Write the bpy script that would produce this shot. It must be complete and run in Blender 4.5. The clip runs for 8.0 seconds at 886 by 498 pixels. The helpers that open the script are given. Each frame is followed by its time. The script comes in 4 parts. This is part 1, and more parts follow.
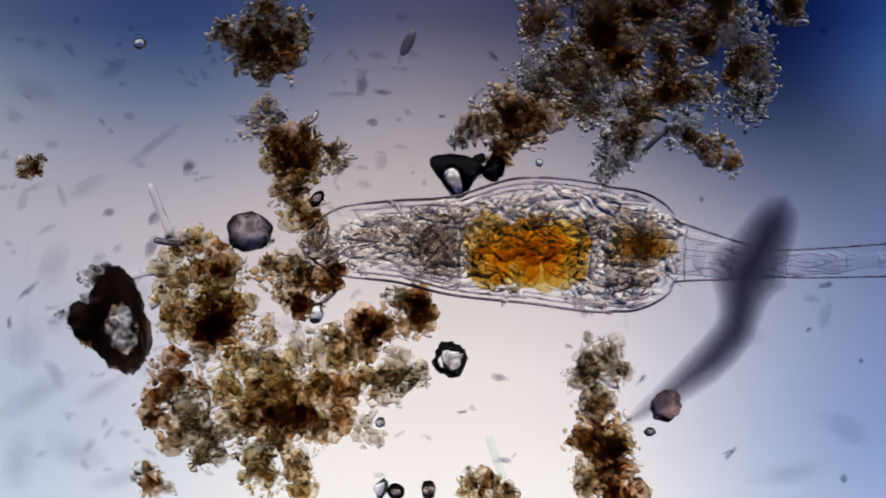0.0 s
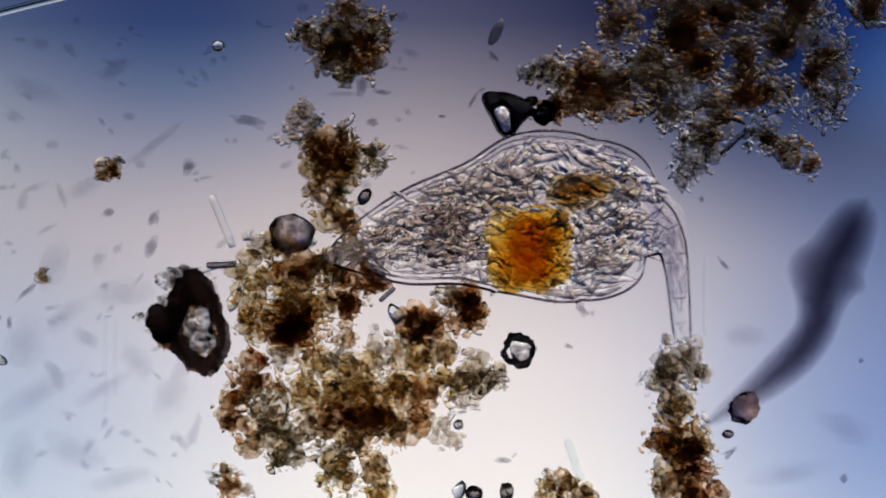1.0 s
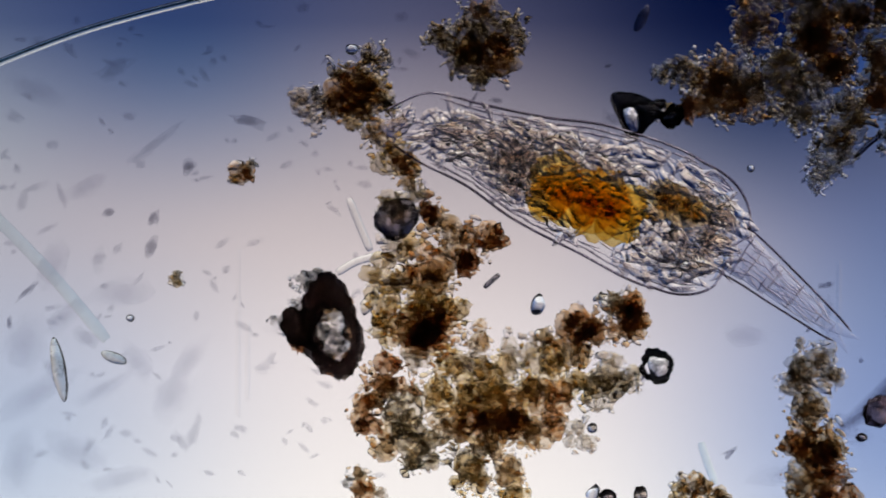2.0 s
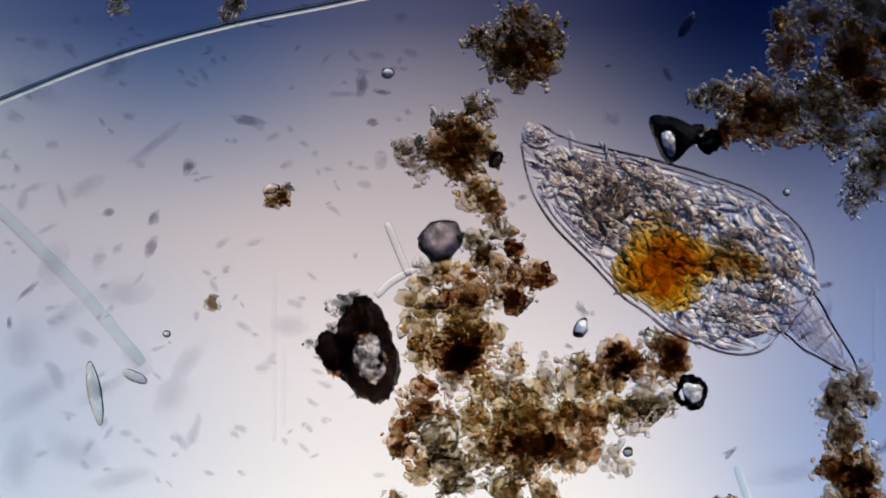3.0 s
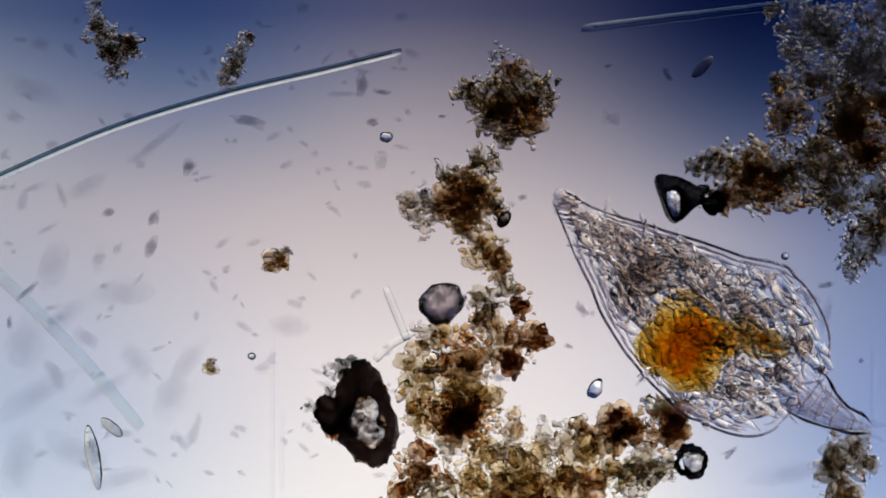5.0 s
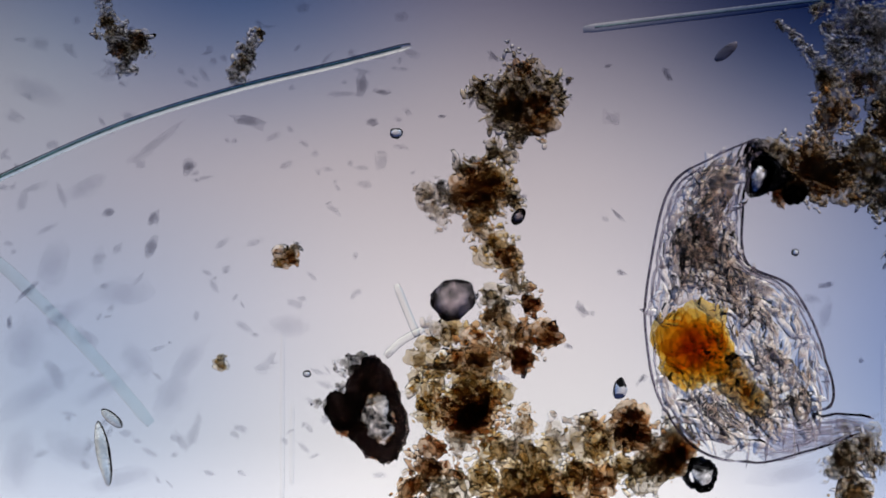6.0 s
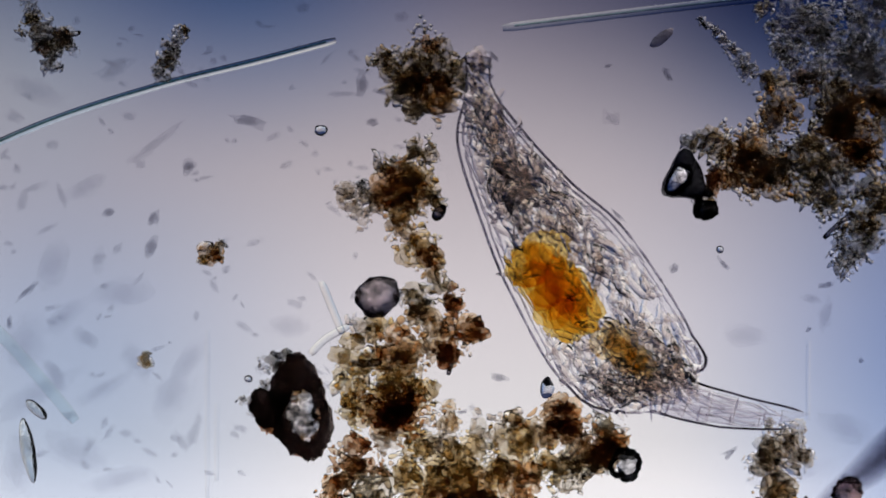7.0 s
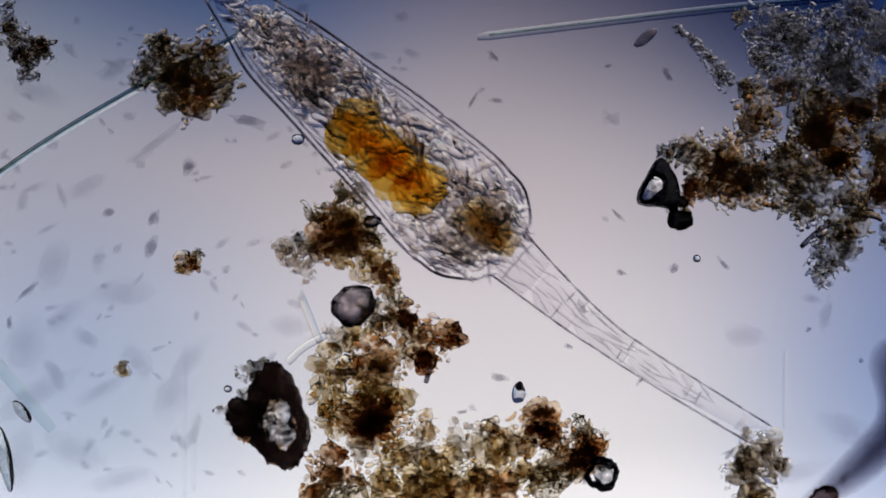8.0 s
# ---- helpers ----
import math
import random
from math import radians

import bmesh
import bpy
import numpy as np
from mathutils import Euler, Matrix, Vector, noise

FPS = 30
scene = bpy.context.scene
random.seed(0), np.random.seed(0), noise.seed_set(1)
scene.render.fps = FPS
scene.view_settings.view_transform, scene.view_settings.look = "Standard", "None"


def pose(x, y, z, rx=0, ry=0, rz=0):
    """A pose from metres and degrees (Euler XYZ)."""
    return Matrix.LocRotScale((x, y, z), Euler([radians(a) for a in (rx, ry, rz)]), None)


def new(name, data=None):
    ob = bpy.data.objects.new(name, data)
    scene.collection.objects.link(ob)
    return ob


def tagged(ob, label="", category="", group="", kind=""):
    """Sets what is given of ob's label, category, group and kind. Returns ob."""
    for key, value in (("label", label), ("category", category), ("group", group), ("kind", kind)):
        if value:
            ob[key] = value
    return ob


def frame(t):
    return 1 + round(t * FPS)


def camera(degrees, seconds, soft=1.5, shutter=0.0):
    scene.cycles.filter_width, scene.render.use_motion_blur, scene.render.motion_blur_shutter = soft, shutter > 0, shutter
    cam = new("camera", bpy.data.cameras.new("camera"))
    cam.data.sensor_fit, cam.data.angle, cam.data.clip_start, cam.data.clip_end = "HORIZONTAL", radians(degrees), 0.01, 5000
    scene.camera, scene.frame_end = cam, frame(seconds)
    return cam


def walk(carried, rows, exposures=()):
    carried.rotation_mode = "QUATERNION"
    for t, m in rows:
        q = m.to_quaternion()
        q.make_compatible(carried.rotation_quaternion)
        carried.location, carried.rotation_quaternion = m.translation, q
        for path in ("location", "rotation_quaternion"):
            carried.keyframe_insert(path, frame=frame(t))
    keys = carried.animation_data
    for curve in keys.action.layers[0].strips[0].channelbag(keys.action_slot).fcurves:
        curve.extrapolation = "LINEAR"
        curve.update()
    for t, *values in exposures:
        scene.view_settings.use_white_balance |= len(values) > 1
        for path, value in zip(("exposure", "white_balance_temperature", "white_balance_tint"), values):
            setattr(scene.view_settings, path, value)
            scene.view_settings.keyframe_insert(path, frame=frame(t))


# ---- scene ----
# A drop of pond water under a microscope, drawn a thousand times larger than life:
# one plan unit is half a micron there and half a millimetre here.
S = 0.0005
MID_U, MID_V = 784.0, 441.0
EYE = 2.809


def spot(u, v, z=0.0):
    """Plan place (u to the right, v towards the viewer) as a place in the world."""
    return Vector(((u - MID_U) * S, (MID_V - v) * S, z))


# ---- camera: the slide is pushed by hand, so the view slips over it ----
SLIPS = [
    (0.0, 0, 0), (0.2, 53, 1), (0.4, 73, 2), (0.6, 82, 2), (0.8, 91, 3), (1.0, 139, 4), (1.2, 209, 6),
    (1.5, 263, 7), (1.8, 298, 9), (2.0, 377, 10), (2.2, 428, 9), (3.3, 441, 122), (3.5, 441, 167),
    (3.7, 434, 167), (4.0, 427, 167), (4.5, 427, 167), (4.7, 430, 167), (5.8, 455, 160), (6.2, 456, 159),
    (6.5, 429, 159), (6.8, 350, 158), (7.0, 322, 154), (7.2, 291, 155), (7.5, 283, 156), (7.8, 281, 157),
    (8.0, 281, 170)]


def slip(t):
    ts = [r[0] for r in SLIPS]
    return (float(np.interp(t, ts, [r[1] for r in SLIPS])), float(np.interp(t, ts, [r[2] for r in SLIPS])))


def over(t, z):
    du, dv = slip(t)
    return (-du * S, dv * S, z)


cam = camera(16.0, 8.0, soft=1.75, shutter=0.2)
walk(cam, [(r[0], pose(*over(r[0], EYE))) for r in SLIPS],
     exposures=[(0.0, 0.03, 6560, 13), (4.7, 0.03, 6560, 13), (6.0, -0.28, 6290, 15), (8.0, -0.28, 6290, 15)])

scene.cycles.max_bounces = 40
scene.cycles.transmission_bounces = 40
scene.cycles.transparent_max_bounces = 96

# ---- room light: a dim room round the microscope ----
world = bpy.data.worlds.new("room")
scene.world = world
world.use_nodes = True
world.node_tree.nodes["Background"].inputs["Color"].default_value = (0.9, 0.92, 1.0, 1)
world.node_tree.nodes["Background"].inputs["Strength"].default_value = 0.05


# ---- materials ----
def blank(name):
    m = bpy.data.materials.new(name)
    m.use_nodes = True
    m.node_tree.nodes.clear()
    return m, m.node_tree.nodes, m.node_tree.links


def srgb(r, g, b):
    return tuple(((c / 255) / 12.92 if c / 255 < 0.04045 else ((c / 255 + 0.055) / 1.055) ** 2.4) for c in (r, g, b)) + (1,)


def ramp(nodes, stops):
    n = nodes.new("ShaderNodeValToRGB")
    els = n.color_ramp.elements
    while len(els) < len(stops):
        els.new(0.5)
    for e, (p, c) in zip(els, stops):
        e.position, e.color = p, c
    return n


def lamp_material():
    """The lamp's field: uneven, blue towards the top, almost white at the bottom."""
    m, N, L = blank("lamp_field")
    co = N.new("ShaderNodeTexCoord")
    sep = N.new("ShaderNodeSeparateXYZ")
    L.new(co.outputs["Generated"], sep.inputs[0])
    # First stop lies out of view, overbright to feed glints through refraction.
    base = ramp(N, [(0.0, (1.5, 1.45, 1.4, 1)), (0.2, srgb(247, 243, 239)), (0.36, srgb(232, 224, 223)), (0.5, srgb(203, 193, 194)),
                    (0.64, srgb(164, 156, 163)), (0.725, srgb(126, 121, 137)), (0.77, srgb(92, 93, 119)), (0.85, srgb(64, 71, 105)), (0.97, srgb(96, 102, 130))])
    L.new(sep.outputs["Y"], base.inputs[0])
    out = base.outputs[0]
    # (x, y, reach across, reach along, tint) of the broad patches of dimmer, bluer or brighter light in the field
    for x, y, rx, ry, tint in (
            (0.755, 0.825, 0.41, 0.36, (0.012, 0.08, 0.27, 1)),
            (0.270, 0.765, 0.25, 0.265, (0.28, 0.52, 0.86, 1)),
            (0.772, 0.725, 0.19, 0.235, (0.22, 0.40, 0.68, 1)),
            (0.88, 0.79, 0.115, 0.19, (1.7, 3.0, 3.4, 1)),
            (0.86, 0.55, 0.17, 0.14, (0.78, 0.82, 0.93, 1)),
            (0.95, 0.49, 0.43, 0.68, (0.23, 0.37, 0.67, 1)),
            (0.097, 0.818, 0.16, 0.40, (0.88, 1.12, 1.17, 1)),
            (0.121, 0.30, 0.32, 0.447, (0.53, 0.66, 0.85, 1)),
            (0.87, 0.24, 0.25, 0.32, (0.60, 0.72, 0.93, 1))):
        mp = N.new("ShaderNodeMapping")
        mp.vector_type = "POINT"
        mp.inputs["Location"].default_value = (-x / rx, -y / ry, 0)
        mp.inputs["Scale"].default_value = (1 / rx, 1 / ry, 0)
        L.new(co.outputs["Generated"], mp.inputs[0])
        g = N.new("ShaderNodeTexGradient")
        g.gradient_type = "SPHERICAL"
        L.new(mp.outputs[0], g.inputs[0])
        ease = N.new("ShaderNodeMapRange")
        ease.interpolation_type = "SMOOTHSTEP"
        L.new(g.outputs["Fac"], ease.inputs["Value"])
        mx = N.new("ShaderNodeMix")
        mx.data_type, mx.blend_type, mx.clamp_factor = "RGBA", "MULTIPLY", True
        L.new(ease.outputs[0], mx.inputs["Factor"])
        L.new(out, mx.inputs["A"])
        mx.inputs["B"].default_value = tint
        out = mx.outputs["Result"]
    em = N.new("ShaderNodeEmission")
    em.inputs["Strength"].default_value = 1.0
    L.new(out, em.inputs["Color"])
    o = N.new("ShaderNodeOutputMaterial")
    L.new(em.outputs[0], o.inputs["Surface"])
    return m


def clear_material(name, ior, colour, vary=0.0, rough=0.0, bump=0.0, size=300.0, veil=0.0, veil_colour=(0.3, 0.2, 0.1, 1), other=None):
    """A see-through body: refracts, tints what shines through it, scatters a little (veil)."""
    m, N, L = blank(name)
    gl = N.new("ShaderNodeBsdfGlass")
    gl.inputs["IOR"].default_value = ior
    gl.inputs["Roughness"].default_value = rough
    geo = N.new("ShaderNodeNewGeometry")
    co = N.new("ShaderNodeTexCoord")
    tint = None
    if other:
        r = ramp(N, [(0.0, colour), (0.45, colour), (0.75, other[0]), (1.0, other[-1])])
        L.new(geo.outputs["Random Per Island"], r.inputs[0])
        tint = r.outputs[0]
    if vary:
        no = N.new("ShaderNodeTexNoise")
        no.inputs["Scale"].default_value = size * 0.3
        no.inputs["Detail"].default_value = 4
        L.new(co.outputs["Object"], no.inputs["Vector"])
        mr = N.new("ShaderNodeMapRange")
        mr.inputs["From Min"].default_value, mr.inputs["From Max"].default_value = 0.3, 0.7
        mr.inputs["To Min"].default_value, mr.inputs["To Max"].default_value = 1 - vary, 1 + vary * 0.3
        L.new(no.outputs["Fac"], mr.inputs["Value"])
        mx = N.new("ShaderNodeMix")
        mx.data_type, mx.blend_type = "RGBA", "MULTIPLY"
        mx.inputs["Factor"].default_value = 1.0
        if tint:
            L.new(tint, mx.inputs["A"])
        else:
            mx.inputs["A"].default_value = colour
        L.new(mr.outputs[0], mx.inputs["B"])
        tint = mx.outputs["Result"]
    if tint:
        L.new(tint, gl.inputs["Color"])
    else:
        gl.inputs["Color"].default_value = colour
    if bump:
        nb = N.new("ShaderNodeTexNoise")
        nb.inputs["Scale"].default_value = size
        nb.inputs["Detail"].default_value = 3
        nb.inputs["Distortion"].default_value = 0.6
        L.new(co.outputs["Object"], nb.inputs["Vector"])
        bp = N.new("ShaderNodeBump")
        bp.inputs["Strength"].default_value = bump
        bp.inputs["Distance"].default_value = 0.004
        L.new(nb.outputs["Fac"], bp.inputs["Height"])
        L.new(bp.outputs[0], gl.inputs["Normal"])
    o = N.new("ShaderNodeOutputMaterial")
    if veil:
        tr = N.new("ShaderNodeBsdfTranslucent")
        tr.inputs["Color"].default_value = veil_colour
        mix = N.new("ShaderNodeMixShader")
        mix.inputs[0].default_value = veil
        L.new(gl.outputs[0], mix.inputs[1])
        L.new(tr.outputs[0], mix.inputs[2])
        L.new(mix.outputs[0], o.inputs["Surface"])
    else:
        L.new(gl.outputs[0], o.inputs["Surface"])
    return m


def thin_material(name, colour, gloss=0.0):
    m, N, L = blank(name)
    tr = N.new("ShaderNodeBsdfTransparent")
    tr.inputs["Color"].default_value = colour
    o = N.new("ShaderNodeOutputMaterial")
    if gloss:
        gs = N.new("ShaderNodeBsdfGlossy")
        gs.inputs["Roughness"].default_value = 0.05
        mix = N.new("ShaderNodeMixShader")
        mix.inputs[0].default_value = gloss
        L.new(tr.outputs[0], mix.inputs[1])
        L.new(gs.outputs[0], mix.inputs[2])
        L.new(mix.outputs[0], o.inputs["Surface"])
    else:
        L.new(tr.outputs[0], o.inputs["Surface"])
    return m


def matt_material(name, colour, rough=0.6):
    m, N, L = blank(name)
    p = N.new("ShaderNodeBsdfPrincipled")
    p.inputs["Base Color"].default_value = colour
    p.inputs["Roughness"].default_value = rough
    o = N.new("ShaderNodeOutputMaterial")
    L.new(p.outputs[0], o.inputs["Surface"])
    return m


M_SLIDE = thin_material("slide_glass", (0.995, 0.998, 0.998, 1), 0.01)
M_WINDOW = thin_material("window_glass", (0.998, 0.998, 0.998, 1))
M_DUST = thin_material("dust_film", (0.905, 0.905, 0.915, 1))
M_DUST_PALE = thin_material("pale_dust_film", (0.968, 0.968, 0.972, 1))
M_DUST_FINE = thin_material("fine_dust_film", (0.988, 0.988, 0.990, 1))
M_HAIR = thin_material("dark_fibre", (0.947, 0.946, 0.953, 1))
M_HOUSE = matt_material("lamp_house_paint", (0.02, 0.02, 0.022, 1), 0.5)
M_LAMP = lamp_material()

# flocs: gel that binds, and grains in it
# Veil keeps the darkest debris from going black, in place of lens glare.
VEIL_GEL = (0.62, 0.42, 0.26, 1)


def gel(name, ior, colour, vary):
    return clear_material(name, ior, colour, vary, 0.12, 0.3, 260, 0.08, VEIL_GEL)


M_GEL = {
    "brown": gel("brown_gel", 1.03, (0.968, 0.91, 0.82, 1), 0.25),
    "ochre": gel("ochre_gel", 1.03, (0.985, 0.93, 0.82, 1), 0.2),
    "rust": gel("rust_gel", 1.03, (0.97, 0.875, 0.76, 1), 0.25),
    "dark": gel("dark_gel", 1.03, (0.91, 0.79, 0.67, 1), 0.35),
    "olive": gel("olive_gel", 1.03, (0.968, 0.937, 0.875, 1), 0.2),
    "pale": gel("pale_gel", 1.02, (0.985, 0.965, 0.93, 1), 0.08),
    "grey": gel("grey_gel", 1.025, (0.985, 0.98, 0.97, 1), 0.1),
}
VEIL = (0.55, 0.42, 0.28, 1)


def grains(name, ior, colour, second, third, veil=0.04, veil_colour=VEIL):
    return clear_material(name, ior, colour, other=(second, third), veil=veil, veil_colour=veil_colour)


M_GRAIN = {
    "brown": grains("brown_grains", 1.12, (0.98, 0.95, 0.90, 1), (0.94, 0.85, 0.70, 1), (0.82, 0.65, 0.46, 1)),
    "ochre": grains("ochre_grains", 1.12, (0.988, 0.965, 0.90, 1), (0.97, 0.89, 0.70, 1), (0.89, 0.74, 0.48, 1)),
    "rust": grains("rust_grains", 1.12, (0.97, 0.925, 0.87, 1), (0.925, 0.80, 0.64, 1), (0.80, 0.60, 0.42, 1)),
    "dark": grains("dark_grains", 1.12, (0.89, 0.81, 0.71, 1), (0.79, 0.62, 0.48, 1), (0.55, 0.38, 0.26, 1)),
    "olive": grains("olive_grains", 1.19, (0.98, 0.968, 0.935, 1), (0.91, 0.86, 0.75, 1), (0.72, 0.63, 0.49, 1)),
    "pale": grains("pale_grains", 1.09, (0.99, 0.98, 0.965, 1), (0.972, 0.945, 0.91, 1), (0.91, 0.85, 0.78, 1)),
    "grey": grains("grey_grains", 1.22, (0.985, 0.985, 0.985, 1), (0.945, 0.942, 0.935, 1), (0.82, 0.80, 0.77, 1), 0.04, (0.5, 0.48, 0.45, 1)),
}
M_MINERAL = clear_material("smoky_mineral", 1.9, (0.84, 0.78, 0.73, 1), 0.5, 0.0, 0.35, 150)
# Black of the crystal itself, and of rims darkened by refraction.
M_WEDGE = clear_material("black_crystal_and_dark_rim", 1.5, (0.16, 0.16, 0.17, 1), 0.3, 0.0, 0.15, 60)
M_CRYSTAL = clear_material("clear_crystal", 1.45, (0.93, 0.95, 0.97, 1), 0.1)
M_HEART = clear_material("glassy_heart", 1.25, (0.96, 0.96, 0.97, 1), 0.6, 0.0, 0.16, 500)
M_CORE_ROCK = clear_material("mottled_rock_heart", 1.3, (0.93, 0.90, 0.88, 1), 0.97, 0.0, 0.35, 420)
M_SMOKE = clear_material("dark_rock", 1.5, (0.47, 0.38, 0.35, 1), 0.97, 0.0, 1.0, 420)
M_OVAL = clear_material("smoky_shell", 1.34, (0.76, 0.70, 0.71, 1), 0.7, 0.04, 0.5, 300)
M_UMBER = clear_material("umber_shell", 1.2, (0.66, 0.55, 0.54, 1), 0.5, 0.03, 0.2, 420)
M_CORE = clear_material("filament_core", 1.03, (0.33, 0.52, 0.52, 1), 0.15)
M_CORE_PALE = clear_material("pale_filament_core", 1.03, (0.72, 0.82, 0.80, 1), 0.15)
M_BEAD = clear_material("grey_bead", 1.4, (0.58, 0.55, 0.57, 1), 0.3, 0.02, 0.2, 100)
M_CELL = clear_material("grey_cell", 1.05, (0.72, 0.70, 0.71, 1), 0.5, 0.1, 0.2, 200)
M_RING = clear_material("dark_bead", 1.75, (0.55, 0.5, 0.5, 1))
M_ROD = clear_material("clear_rod", 0.90, (0.95, 0.985, 0.975, 1))
M_PALE_ROD = clear_material("pale_rod", 1.035, (0.955, 0.985, 0.975, 1))
M_NEEDLE = clear_material("pale_needle", 1.1, (0.98, 0.985, 0.97, 1))
M_FAINT = clear_material("faint_filament", 1.02, (0.925, 0.965, 0.96, 1), 0.05, 0.15)
M_SCRATCH = clear_material("scratched_glass", 1.015, (0.985, 0.985, 0.985, 1), 0.0, 0.1)
M_DIATOM = clear_material("diatom_shell", 1.2, (0.93, 0.96, 0.96, 1), 0.35, 0.0, 0.5, 160)

# the rotifer
M_CUTICLE = clear_material("cuticle", 1.014, (0.985, 0.98, 0.988, 1), 0.03, 0.0, 0.08, 90)
# Dark tint draws the outline that refraction darkens at the flanks; seams too.
M_RIM_SEAM = clear_material("dark_rim_and_seam", 1.16, (0.83, 0.81, 0.84, 1))
M_LINE = clear_material("muscle_strand", 1.12, (0.93, 0.915, 0.93, 1))
M_TISSUE = clear_material("clear_tissue", 1.1, (0.994, 0.987, 0.975, 1), other=((0.976, 0.96, 0.945, 1), (0.93, 0.91, 0.90, 1)))
M_STRAND = clear_material("dark_strand", 1.13, (0.89, 0.87, 0.875, 1))
M_STOMACH = clear_material("orange_stomach", 1.006, (0.962, 0.845, 0.53, 1), 0.12, 0.06, 0.0, 260)
M_STOMACH_GRAIN = clear_material("orange_globules", 1.008, (0.98, 0.92, 0.78, 1), other=((0.965, 0.87, 0.66, 1), (0.92, 0.77, 0.50, 1)))
M_GUT = clear_material("brown_gut", 1.006, (0.945, 0.89, 0.76, 1), 0.12, 0.06, 0.0, 120)
M_VESICLE = clear_material("vesicle_wall", 1.035, (0.975, 0.97, 0.972, 1), 0.06, 0.0, 0.1, 160)
M_FOOT = clear_material("foot_cuticle", 1.012, (0.972, 0.966, 0.974, 1), 0.03, 0.0, 0.08, 120)
M_MASTAX = clear_material("grey_mastax", 1.04, (0.94, 0.915, 0.91, 1), 0.15, 0.02, 0.3, 200)


# ---- mesh helpers ----
def part(name, bm, material, parent, label=""):
    me = bpy.data.meshes.new(name)
    bm.to_mesh(me)
    bm.free()
    for f in me.polygons:
        f.use_smooth = True
    return link(name, me, material, parent, label)


def link(name, me, material, parent, label=""):
    for m in (material if isinstance(material, (list, tuple)) else (material,)):
        me.materials.append(m)
    ob = new(name, me)
    if parent:
        ob.parent = parent
    if label:
        tagged(ob, label)
    return ob


def ball(sub):
    bm = bmesh.new()
    bmesh.ops.create_icosphere(bm, subdivisions=sub, radius=1)
    v = np.array([x.co[:] for x in bm.verts])
    f = np.array([[w.index for w in x.verts] for x in bm.faces])
    bm.free()
    return v, f


BALLS = {k: ball(k) for k in (1, 2, 3, 4)}


def turn_matrix(rng):
    q = rng.normal(size=4)
    q /= np.linalg.norm(q)
    w, x, y, z = q
    return np.array([[1 - 2 * (y * y + z * z), 2 * (x * y - z * w), 2 * (x * z + y * w)],
                     [2 * (x * y + z * w), 1 - 2 * (x * x + z * z), 2 * (y * z - x * w)],
                     [2 * (x * z - y * w), 2 * (y * z + x * w), 1 - 2 * (x * x + y * y)]])


def rough_ball(sub, rng, rough, freq=1.6):
    """A unit ball with a knobbly skin."""
    v, f = BALLS[sub]
    off = Vector(rng.uniform(-50, 50, 3))
    k = np.array([1 + rough * noise.fractal(Vector(p) * freq + off, 0.8, 2.0, 3) for p in v])
    return v * k[:, None], f


def join_mesh(name, chunks):
    """One mesh of (vertices, faces, material index) chunks."""
    vs, fs, ms, n = [], [], [], 0
    for v, f, m in chunks:
        vs.append(v)
        fs.append(f + n)
        ms.append(np.full(len(f), m, dtype=np.int32))
        n += len(v)
    v, f, mi = np.concatenate(vs), np.concatenate(fs), np.concatenate(ms)
    me = bpy.data.meshes.new(name)
    me.from_pydata(v.tolist(), [], f.tolist())
    me.polygons.foreach_set("material_index", mi)
    me.polygons.foreach_set("use_smooth", np.ones(len(f), dtype=bool))
    me.update()
    return me


def grain_shapes(sub, seed):
    rng = np.random.default_rng(seed)
    return [rough_ball(sub, rng, 0.3, 1.1) for _ in range(14)]


GRAINS = {1: grain_shapes(2, 5), 2: grain_shapes(2, 6)}


